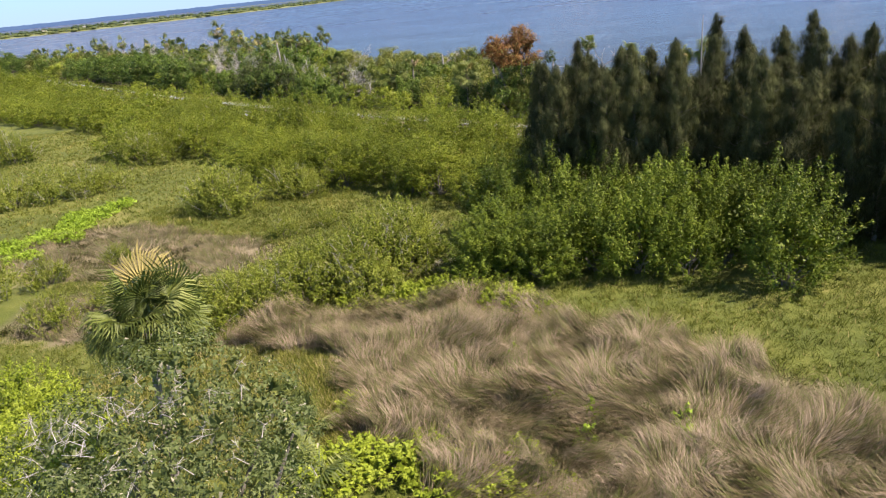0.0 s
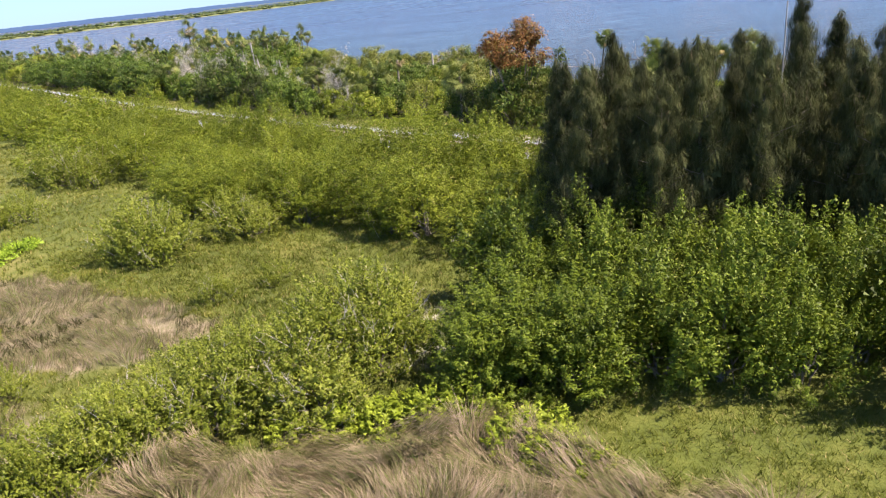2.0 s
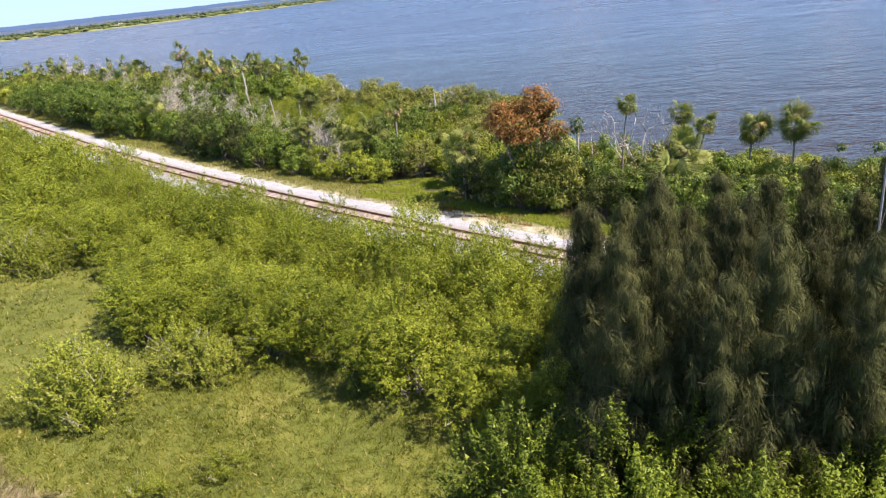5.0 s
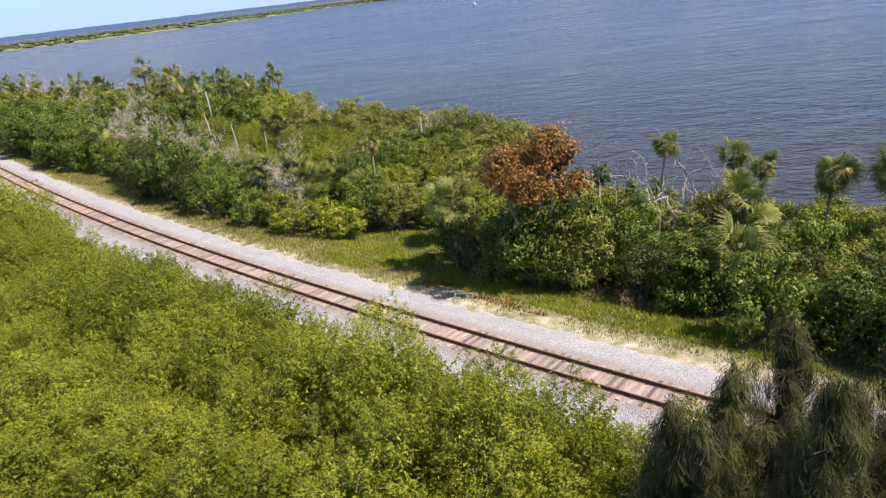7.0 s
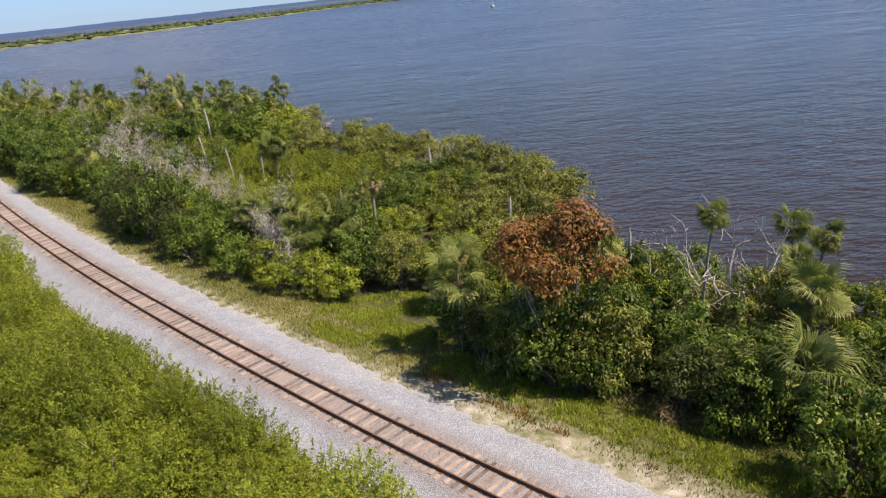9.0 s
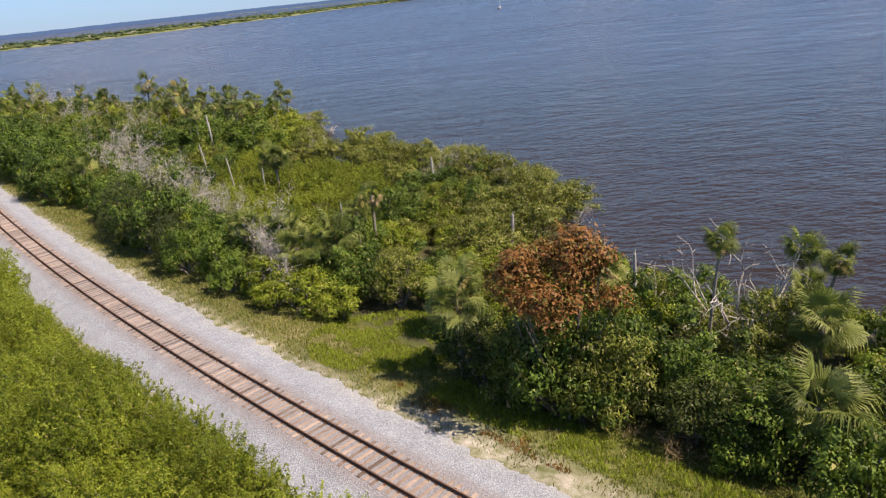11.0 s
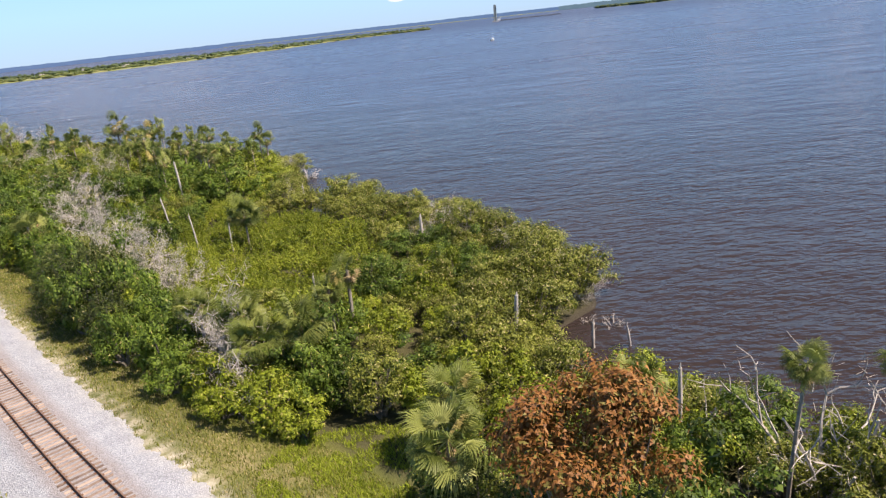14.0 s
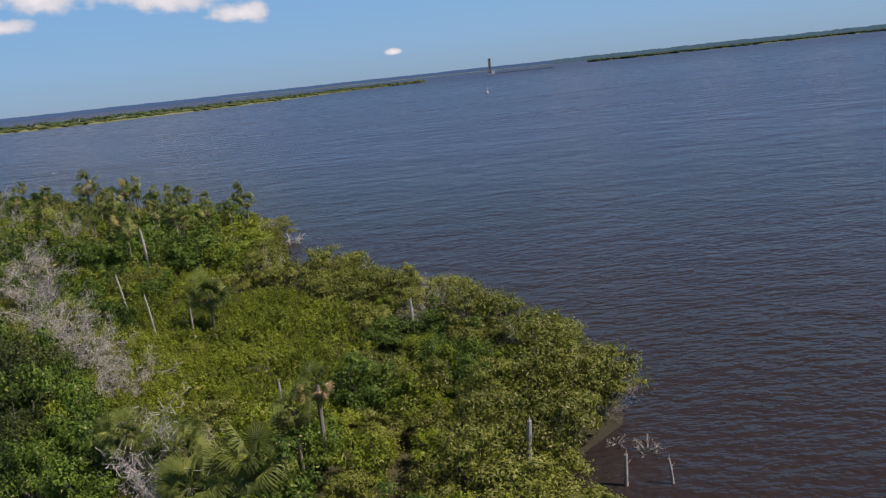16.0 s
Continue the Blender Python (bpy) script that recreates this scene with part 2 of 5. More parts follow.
M_CONC = plain_mat("bridge_concrete", (0.3, 0.3, 0.29), (0.45, 0.44, 0.42), 0.4, 0.9)
M_STEEL = plain_mat("grey_green_bridge_steel", (0.16, 0.2, 0.2), (0.3, 0.34, 0.33), 0.3, 0.7)
M_WALL = plain_mat("pale_house_wall", (0.34, 0.33, 0.31), (0.52, 0.5, 0.47), 0.2, 0.9, objvar=0.5)
M_ROOF = plain_mat("grey_roof", (0.22, 0.2, 0.19), (0.45, 0.42, 0.4), 0.2, 0.9, objvar=0.8)
# green leans blue: distance haze mixed into the leaf colour
M_FARWOOD = leaf_mat("far_wood_leaves", (0.022, 0.038, 0.02), (0.05, 0.075, 0.03), (0.1, 0.125, 0.05), None, 0, 0.15, patch=0.01)


def water_mat():
    m, nt, b = base_mat("lagoon_water")
    at = nt.nodes.new("ShaderNodeAttribute")
    at.attribute_name = "zone"
    sp = nt.nodes.new("ShaderNodeSeparateColor")
    nt.links.new(at.outputs["Color"], sp.inputs[0])
    drift = noise_node(nt, 0.006, 4, stretch=(-8, (0.4, 1, 1)))
    t = math_node(nt, "ADD", sp.outputs[0], math_node(nt, "MULTIPLY", math_node(nt, "SUBTRACT", drift.outputs[0], 0.5), 0.7), True)
    # brown water body; offshore base tinted blue-grey to stand in for reflected sky
    nt.links.new(mix_rgb(nt, t, (0.029, 0.0215, 0.02), (0.041, 0.042, 0.073)), b.inputs["Base Color"])
    gust = noise_node(nt, 0.03, 3, 0.55, stretch=(-12, (0.3, 1, 1)))
    calm = math_node(nt, "ADD", math_node(nt, "MULTIPLY", gust.outputs[0], 0.12), 0.15)
    nt.links.new(math_node(nt, "ADD", calm, math_node(nt, "ADD", math_node(nt, "MULTIPLY", sp.outputs[2], 0.05), math_node(nt, "MULTIPLY", sp.outputs[1], 0.1))), b.inputs["Roughness"])
    b.inputs["Specular IOR Level"].default_value = 0.27
    b.inputs["IOR"].default_value = 1.33
    swell = noise_node(nt, 0.24, 4, 0.62, stretch=(-7, (0.62, 1, 1)))
    wave = noise_node(nt, 1.2, 2, 0.5, stretch=(-10, (0.5, 1, 1)))
    chop = noise_node(nt, 2.6, 2, 0.5, stretch=(-14, (0.4, 1, 1)))
    roll = noise_node(nt, 0.1, 2, 0.55, stretch=(-9, (0.5, 1, 1)))
    h = math_node(nt, "ADD", math_node(nt, "MULTIPLY", roll.outputs[0], math_node(nt, "ADD", math_node(nt, "MULTIPLY", sp.outputs[2], 2.2), 0.3)), math_node(nt, "MULTIPLY", swell.outputs[0], 0.58))
    h = math_node(nt, "ADD", h, math_node(nt, "ADD", math_node(nt, "MULTIPLY", wave.outputs[0], 0.22), math_node(nt, "MULTIPLY", chop.outputs[0], 0.05)))
    bump(nt, b, h, 1.0, 1.35)
    return m


def gravel_mat():
    m, nt, b = base_mat("grey_limestone_ballast")
    pos = nt.nodes.new("ShaderNodeNewGeometry").outputs["Position"]
    v = nt.nodes.new("ShaderNodeTexVoronoi")
    v.inputs["Scale"].default_value = 17
    nt.links.new(pos, v.inputs["Vector"])
    sep = nt.nodes.new("ShaderNodeSeparateColor")
    nt.links.new(v.outputs["Color"], sep.inputs[0])
    big = noise_node(nt, 0.5, 5, vector=pos)
    fine = noise_node(nt, 5, 5, 0.7, vector=pos)
    t = math_node(nt, "ADD", math_node(nt, "MULTIPLY", sep.outputs[0], 0.5), math_node(nt, "ADD", math_node(nt, "MULTIPLY", big.outputs[0], 0.4), math_node(nt, "MULTIPLY", fine.outputs[0], 0.35)))
    r = ramp_node(nt, [(0.25, (0.155, 0.17, 0.2)), (0.6, (0.28, 0.305, 0.355)), (1.0, (0.45, 0.48, 0.54))])
    nt.links.new(t, r.inputs[0])
    at = nt.nodes.new("ShaderNodeAttribute")
    at.attribute_name = "zone"
    sp = nt.nodes.new("ShaderNodeSeparateColor")
    nt.links.new(at.outputs["Color"], sp.inputs[0])
    rusty = mix_rgb(nt, math_node(nt, "MULTIPLY", sp.outputs[0], math_node(nt, "ADD", fine.outputs[0], 0.1), True), r.outputs[0], (0.21, 0.155, 0.13))
    sandy = mix_rgb(nt, math_node(nt, "MULTIPLY", sp.outputs[1], math_node(nt, "ADD", big.outputs[0], -0.1), True), rusty, (0.5, 0.44, 0.35))
    nt.links.new(sandy, b.inputs["Base Color"])
    b.inputs["Roughness"].default_value = 0.95
    bump(nt, b, v.outputs["Distance"], 0.9, 0.06)
    return m


def ground_mat():
    m, nt, b = base_mat("marsh_ground")
    at = nt.nodes.new("ShaderNodeAttribute")
    at.attribute_name = "zone"
    sp = nt.nodes.new("ShaderNodeSeparateColor")
    nt.links.new(at.outputs["Color"], sp.inputs[0])
    big = noise_node(nt, 0.13, 5, 0.65)
    mid = noise_node(nt, 0.9, 5, 0.65)
    fine = noise_node(nt, 7, 4, 0.7)
    t = math_node(nt, "ADD", math_node(nt, "MULTIPLY", big.outputs[0], 0.62), math_node(nt, "ADD", math_node(nt, "MULTIPLY", mid.outputs[0], 0.26), math_node(nt, "MULTIPLY", fine.outputs[0], 0.27)))
    grass = ramp_node(nt, [(0.42, (0.05, 0.064, 0.008)), (0.54, (0.085, 0.108, 0.013)), (0.64, (0.13, 0.142, 0.024)), (0.76, (0.22, 0.195, 0.065))])
    nt.links.new(t, grass.inputs[0])
    brown = ramp_node(nt, [(0.35, (0.08, 0.065, 0.035)), (0.6, (0.22, 0.18, 0.115)), (0.8, (0.4, 0.32, 0.23))])
    nt.links.new(t, brown.inputs[0])
    sand = ramp_node(nt, [(0.35, (0.28, 0.24, 0.19)), (0.58, (0.45, 0.41, 0.355)), (0.75, (0.57, 0.54, 0.49))])
    nt.links.new(t, sand.inputs[0])
    k = math_node(nt, "MULTIPLY", sp.outputs[1], math_node(nt, "ADD", math_node(nt, "MULTIPLY", mid.outputs[0], 2.4), -0.35), True)
    col = mix_rgb(nt, k, grass.outputs[0], brown.outputs[0])
    k = math_node(nt, "MULTIPLY", sp.outputs[0], math_node(nt, "ADD", math_node(nt, "MULTIPLY", mid.outputs[0], 3.2), -0.9), True)
    col = mix_rgb(nt, k, col, sand.outputs[0])
    col = mix_rgb(nt, sp.outputs[2], col, (0.035, 0.028, 0.018))
    nt.links.new(col, b.inputs["Base Color"])
    b.inputs["Roughness"].default_value = 0.95
    bump(nt, b, math_node(nt, "ADD", fine.outputs[0], mid.outputs[0]), 0.8, 0.12)
    return m


M_WATER, M_GRAVEL, M_GROUND = water_mat(), gravel_mat(), ground_mat()

# ---- building helpers ----
rng = np.random.default_rng(7)


def raw_mesh(name, verts, tris, material, smooth=False):
    me = bpy.data.meshes.new(name)
    verts, tris = np.asarray(verts, np.float32), np.asarray(tris, np.int32)
    n = len(tris)
    me.vertices.add(len(verts))
    me.vertices.foreach_set("co", verts.ravel())
    me.loops.add(3 * n)
    me.loops.foreach_set("vertex_index", tris.ravel())
    me.polygons.add(n)
    me.polygons.foreach_set("loop_start", np.arange(0, 3 * n, 3, dtype=np.int32))
    me.polygons.foreach_set("use_smooth", np.full(n, smooth))
    me.update(calc_edges=True)
    me.validate()
    me.materials.append(material)
    return me


class Geo:
    """Gathers triangles of one mesh."""

    def __init__(self):
        self.v, self.f, self.n = [], [], 0

    def add(self, v, f):
        v = np.asarray(v, float).reshape(-1, 3)
        self.v.append(v)
        self.f.append(np.asarray(f, int).reshape(-1, 3) + self.n)
        self.n += len(v)
        return self

    def arrays(self):
        return np.concatenate(self.v), np.concatenate(self.f)

    def mesh(self, name, material, smooth=False):
        return raw_mesh(name, *self.arrays(), material, smooth)

    def limb(self, path, radii, sides=6):
        """A tube that is joined to what is there already."""
        at = self.n
        near = None
        if at:
            v = np.concatenate(self.v)
            near = int(np.argmin(((v - np.asarray(path[0], float)) ** 2).sum(1)))
        self.tube(path, radii, sides)
        if near is not None:
            self.f.append(np.array([[near, at, at + 1]]))
        return self

    def tube(self, path, radii, sides=6):
        path = np.asarray(path, float)
        k = len(path)
        radii = np.broadcast_to(np.asarray(radii, float), (k,))
        tan = np.gradient(path, axis=0)
        tan /= np.linalg.norm(tan, axis=1)[:, None] + 1e-9
        ref = np.where(np.abs(tan[:, 2:3]) > 0.9, np.array([[1.0, 0, 0]]), np.array([[0, 0, 1.0]]))
        a = np.cross(tan, ref)
        a /= np.linalg.norm(a, axis=1)[:, None] + 1e-9
        b = np.cross(tan, a)
        ang = np.arange(sides) * 2 * np.pi / sides
        v = path[:, None] + radii[:, None, None] * (a[:, None] * np.cos(ang)[None, :, None] + b[:, None] * np.sin(ang)[None, :, None])
        f = []
        for i in range(k - 1):
            for j in range(sides):
                p, q, r, s = i * sides + j, i * sides + (j + 1) % sides, (i + 1) * sides + (j + 1) % sides, (i + 1) * sides + j
                f += [(p, q, r), (p, r, s)]
        for j in range(1, sides - 1):
            f.append(((k - 1) * sides, (k - 1) * sides + j, (k - 1) * sides + j + 1))
        return self.add(v.reshape(-1, 3), f)

    def box(self, lo, hi):
        x0, y0, z0 = lo
        x1, y1, z1 = hi
        v = [(x0, y0, z0), (x1, y0, z0), (x1, y1, z0), (x0, y1, z0), (x0, y0, z1), (x1, y0, z1), (x1, y1, z1), (x0, y1, z1)]
        q = [(0, 3, 2, 1), (4, 5, 6, 7), (0, 1, 5, 4), (1, 2, 6, 5), (2, 3, 7, 6), (3, 0, 4, 7)]
        return self.add(v, [t for a, b, c, d in q for t in ((a, b, c), (a, c, d))])

    def leaves(self, c, nrm, length, width, along=None, diamond=False):
        c = np.asarray(c, float)
        n = len(c)
        nrm = nrm / (np.linalg.norm(nrm, axis=1)[:, None] + 1e-9)
        a = rng.normal(size=(n, 3)) if along is None else along + 0.0
        a = a - nrm * np.sum(a * nrm, axis=1)[:, None]
        a /= np.linalg.norm(a, axis=1)[:, None] + 1e-9
        b = np.cross(nrm, a)
        s = rng.uniform(0.7, 1.3, (n, 1))
        a, b = a * length * s * 0.5, b * width * s * 0.5
        i = np.arange(n)[:, None]
        if diamond:
            v = np.stack([c - a, c + b - 0.15 * a, c + a, c - b - 0.15 * a], 1).reshape(-1, 3)
            f = np.concatenate([4 * i + [[0, 1, 2]], 4 * i + [[0, 2, 3]]], 0)
        else:
            v = np.stack([c - a - b, c - a + b, c + a], 1).reshape(-1, 3)
            f = 3 * i + [[0, 1, 2]]
        return self.add(v, f)


def part(name, geo, material, parent, label="", smooth=False):
    ob = new(name, geo.mesh(name, material, smooth) if isinstance(geo, Geo) else geo)
    ob.parent = parent
    if label:
        tagged(ob, label)
    return ob


def thing(name, label, category, group="", kind=""):
    return tagged(new(name), label, category, group, kind)


def unit(n):
    v = rng.normal(size=(n, 3))
    return v / np.linalg.norm(v, axis=1)[:, None]


# ---- the lie of the land ----
def far_rail_y(x):
    x = np.asarray(x, float)
    y = 85.4 - 0.91 * x + 0.00195 * x * x
    y = np.where(x < -61, 85.4 + 55.51 + 7.256 - 1.148 * (x + 61), y)
    return np.where(x > 15, 85.4 - 13.65 + 0.44 - 0.8515 * (x - 15), y)


TX = np.linspace(150, -520, 1400)
TRACK = np.stack([TX, far_rail_y(TX) - 1.02], 1)
T_TAN = np.gradient(TRACK, axis=0)
T_TAN /= np.linalg.norm(T_TAN, axis=1)[:, None]
T_NRM = np.stack([T_TAN[:, 1], -T_TAN[:, 0]], 1)
T_S = np.concatenate([[0], np.cumsum(np.linalg.norm(np.diff(TRACK, axis=0), axis=1))])
S0 = float(np.interp(-15.0, -TX, T_S))


def track_at(s, d=0.0):
    """A place on the line s metres along the track and d metres to its lagoon side, with the heading."""
    s = np.asarray(s, float)
    p = np.stack([np.interp(s, T_S, TRACK[:, k]) for k in (0, 1)], -1)
    t = np.stack([np.interp(s, T_S, T_TAN[:, k]) for k in (0, 1)], -1)
    n = np.stack([t[..., 1], -t[..., 0]], -1)
    return p + n * np.asarray(d, float)[..., None], t


def track_d(x, y):
    """Signed distance from the track, positive towards the lagoon."""
    p = np.stack([np.ravel(x), np.ravel(y)], 1)
    out = np.empty(len(p))
    way = TRACK[::8]
    nr = T_NRM[::8]
    for i in range(0, len(p), 4000):
        q = p[i:i + 4000, None] - way[None]
        k = np.argmin((q ** 2).sum(2), 1)
        out[i:i + 4000] = (q[np.arange(len(k)), k] * nr[k]).sum(1)
    return out.reshape(np.shape(x))


SHORE = np.array([(150, -30), (90, 40), (55, 78), (40, 93), (26, 102), (17, 107.5), (11, 112), (8.4, 117), (10, 122), (14, 126), (14.6, 132), (11, 140), (5.5, 149), (-1.5, 158.5),
                  (-11, 167), (-19.5, 171), (-22.5, 179), (-23.5, 188), (-27, 202), (-38, 217), (-58, 230), (-80, 245), (-110, 263), (-150, 292), (-220, 345), (-700, 740)], float)


def shore_d(x, y):
    """Signed distance from the waterline, positive on land."""
    p = np.stack([np.ravel(x), np.ravel(y)], 1)
    best = np.full(len(p), 1e9)
    sign = np.ones(len(p))
    for a, b in zip(SHORE[:-1], SHORE[1:]):
        e = b - a
        t = np.clip(((p - a) @ e) / (e @ e), 0, 1)
        off = p - (a + t[:, None] * e)
        d = np.hypot(off[:, 0], off[:, 1])
        cr = e[0] * (p[:, 1] - a[1]) - e[1] * (p[:, 0] - a[0])
        hit = d < best - 1e-9
        best = np.where(hit, d, best)
        sign = np.where(hit, np.where(cr >= 0, 1.0, -1.0), sign)
    return (best * sign).reshape(np.shape(x))


def wob(x, y, scale, seed=0.0):
    """Smooth unevenness, about -1 to 1."""
    x, y = np.asarray(x, float) / scale + seed, np.asarray(y, float) / scale + 1.7 * seed
    return (np.sin(x * 1.3 + 1.7 * np.sin(y * 0.9)) + np.sin(y * 1.7 + 1.3 * np.sin(x * 1.1 + 2)) + 0.6 * np.sin(2.9 * x - 2.3 * y) + 0.4 * np.sin(5.1 * y + 4.3 * x)) / 3


def smooth(a, b, v):
    t = np.clip((v - a) / (b - a), 0, 1)
    return t * t * (3 - 2 * t)


def height(x, y):
    x, y = np.asarray(x, float), np.asarray(y, float)
    d, s = track_d(x, y), shore_d(x, y)
    marsh = 0.28 + 0.1 * wob(x, y, 4.0) + 0.05 * wob(x, y, 1.3, 3)
    bank = 1.85 * smooth(-8.5, -4.3, d)
    coast = 1.85 + 0.08 * wob(x, y, 2.2, 5) - 0.95 * smooth(5, 14, d)
    land = np.where(d < 0, np.maximum(marsh, bank), coast)
    land = np.where(d >= 0, np.minimum(land, 0.04 + 0.16 * np.maximum(s, 0)), land)
    return np.where(s < 0, np.maximum(-0.9, 0.04 + 0.2 * s), land)


def ground_z(x, y):
    return float(height(np.array([x]), np.array([y]))[0])


def in_poly(px, py, poly):
    inside = np.zeros(np.shape(px), bool)
    for (x0, y0), (x1, y1) in zip(poly, poly[1:] + poly[:1]):
        hit = (y0 > py) != (y1 > py)
        with np.errstate(divide="ignore", invalid="ignore"):
            inside ^= hit & (px < (x1 - x0) * (py - y0) / (y1 - y0) + x0)
    return inside


CORD_A = [(-15, 37), (-11, 38.6), (-7, 39), (-2, 39.4), (3, 38), (6, 35), (11, 31), (15, 26), (18, 18), (14, 14), (2, 17), (-2, 22), (-5.5, 27), (-6.5, 33), (-10, 35)]
CORD_B = [(-38, 61), (-31, 63), (-25, 60), (-16, 54), (-13.5, 51), (-17, 48), (-24, 47.5), (-31, 49), (-38, 54)]
CORD_C = [(-30, 46), (-22, 46), (-18, 41), (-22, 38), (-30, 40)]


def cord_mask(x, y):
    m = np.zeros(np.shape(x))
    jx, jy = x + 0.9 * wob(x, y, 1.1, 2), y + 0.9 * wob(x, y, 1.2, 9)
    for poly in (CORD_A, CORD_B, CORD_C):
        m = np.maximum(m, in_poly(jx, jy, poly).astype(float))
    return m


# ---- large structure: ground, water, ballast ----
def axis(*runs):
    out = []
    for a, b, step in runs:
        out += list(np.arange(a, b, step))
    return np.array(out + [runs[-1][1]])


def build_ground():
    gx = axis((-4600, -800, 380), (-800, -300, 50), (-300, -110, 5), (-110, 50, 1.1), (50, 150, 5), (150, 800, 65), (800, 4600, 380))
    gy = axis((-4600, -600, 400), (-600, -80, 40), (-80, 8, 4), (8, 150, 1.1), (150, 250, 2.5), (250, 480, 10), (480, 900, 70), (900, 4600, 370))
    X, Y = np.meshgrid(gx, gy)
    Z = height(X, Y)
    v = np.stack([X, Y, Z], -1).reshape(-1, 3)
    nx, ny = len(gx), len(gy)
    i = (np.arange(ny - 1)[:, None] * nx + np.arange(nx - 1)[None]).ravel()
    f = np.concatenate([np.stack([i, i + 1, i + nx + 1], 1), np.stack([i, i + nx + 1, i + nx], 1)])
    me = raw_mesh("ground", v, f, M_GROUND, True)
    d = track_d(X, Y).ravel()
    s = shore_d(X, Y).ravel()
    x, y = X.ravel(), Y.ravel()
    bare = np.maximum(np.exp(-((x + 1.7) ** 2 + (y - 46.2) ** 2) / 1.2), np.exp(-((x + 1.6) ** 2 + (y - 50.4) ** 2) / 0.8))
    sand = bare + smooth(3.2, 4.2, d) * (1 - smooth(4.3, 5.3 + 1.8 * smooth(-6, 3, x), d)) + 0.5 * smooth(-5.4, -4.4, d) * (d < 0)
    brown = np.maximum(cord_mask(x, y), 0.4 * smooth(4.4, 5.6, d) * (1 - smooth(8, 10, d)) * (1 - 0.6 * smooth(-6, 2, x)))
    # wet at the waterline, plus one dark tone over the shore belt floor
    wet_dark = np.maximum(smooth(1.6, 0.2, s), 0.75 * smooth(10.5, 13, d) * (s > 0))
    col = np.stack([sand, brown, wet_dark, np.ones_like(d)], 1).astype(np.float32)
    at = me.color_attributes.new("zone", "FLOAT_COLOR", "POINT")
    at.data.foreach_set("color", col.ravel())
    tagged(new("ground", me), "green and straw coloured marsh ground with muddy and sandy spots", "ground", kind="structure")
    w = Geo()
    wx = axis((-4600, -600, 400), (-600, 600, 40), (600, 4600, 400))
    X, Y = np.meshgrid(wx, wx)
    n = len(wx)
    i = (np.arange(n - 1)[:, None] * n + np.arange(n - 1)[None]).ravel()
    w.add(np.stack([X, Y, 0 * X], -1), np.concatenate([np.stack([i, i + 1, i + n + 1], 1), np.stack([i, i + n + 1, i + n], 1)]))
    wm = w.mesh("water", M_WATER)
    # share of the painted sky tint: grows away from shore, weaker eastward
    sky_tint = smooth(5, 120, -shore_d(X, Y).ravel() - 0.55 * np.maximum(X.ravel() - 20, 0))
    at = wm.color_attributes.new("zone", "FLOAT_COLOR", "POINT")
    at.data.foreach_set("color", np.stack([sky_tint, smooth(900, 2200, np.hypot(X, Y - 60).ravel()), smooth(100, 420, np.hypot(X, Y - 60).ravel()), 1 + 0 * sky_tint], 1).astype(np.float32).ravel())
    tagged(new("water", wm), "wide rippled lagoon water, brown inshore, reflected sky blue tinted in offshore", "water", kind="structure")


BED = [(-5.0, 1.35), (-4.3, 1.78), (-3.3, 1.98), (-2.2, 2.16), (-1.55, 2.29), (-0.75, 2.3), (0, 2.3), (0.75, 2.3), (1.55, 2.29), (2.3, 2.16), (3.1, 2.06), (3.9, 1.97), (4.7, 1.72)]


def build_ballast():
    s = np.arange(0, T_S[-1], 0.4)
    rows = []
    for k, (d, z) in enumerate(BED):
        p, _ = track_at(s, np.full(len(s), d))
        edge = 0.55 if k in (0, 1, len(BED) - 1, len(BED) - 2) else 0.12
        j = edge * (wob(s, np.full(len(s), d * 3), 1.9, k) + 0.6 * wob(s, np.full(len(s), d * 5), 0.35, k + 3))
        p, _ = track_at(s, d + j)
        zz = z + 0.03 * wob(s, np.full(len(s), d), 0.7, 4 + k) * (abs(d) > 1.2)
        rows.append(np.concatenate([p, zz[:, None]], 1))
    V = np.stack(rows, 1)
    n, k = V.shape[:2]
    i = (np.arange(n - 1)[:, None] * k + np.arange(k - 1)[None]).ravel()
    f = np.concatenate([np.stack([i, i + 1, i + k + 1], 1), np.stack([i, i + k + 1, i + k], 1)])
    me = raw_mesh("ballast", V.reshape(-1, 3), f, M_GRAVEL, True)
    dd = np.broadcast_to(np.array([b[0] for b in BED])[None], (n, k)).ravel()
    rust = 0.75 * (np.abs(dd) < 1.7)
    sandy = 0.8 * smooth(3.6, 4.5, dd)
    at = me.color_attributes.new("zone", "FLOAT_COLOR", "POINT")
    at.data.foreach_set("color", np.stack([rust, sandy, 0 * dd, 1 + 0 * dd], 1).astype(np.float32).ravel())
    tagged(new("ballast", me), "light grey crushed stone railway bed with sandy edges", "railway bed", kind="structure")


build_ground()
build_ballast()


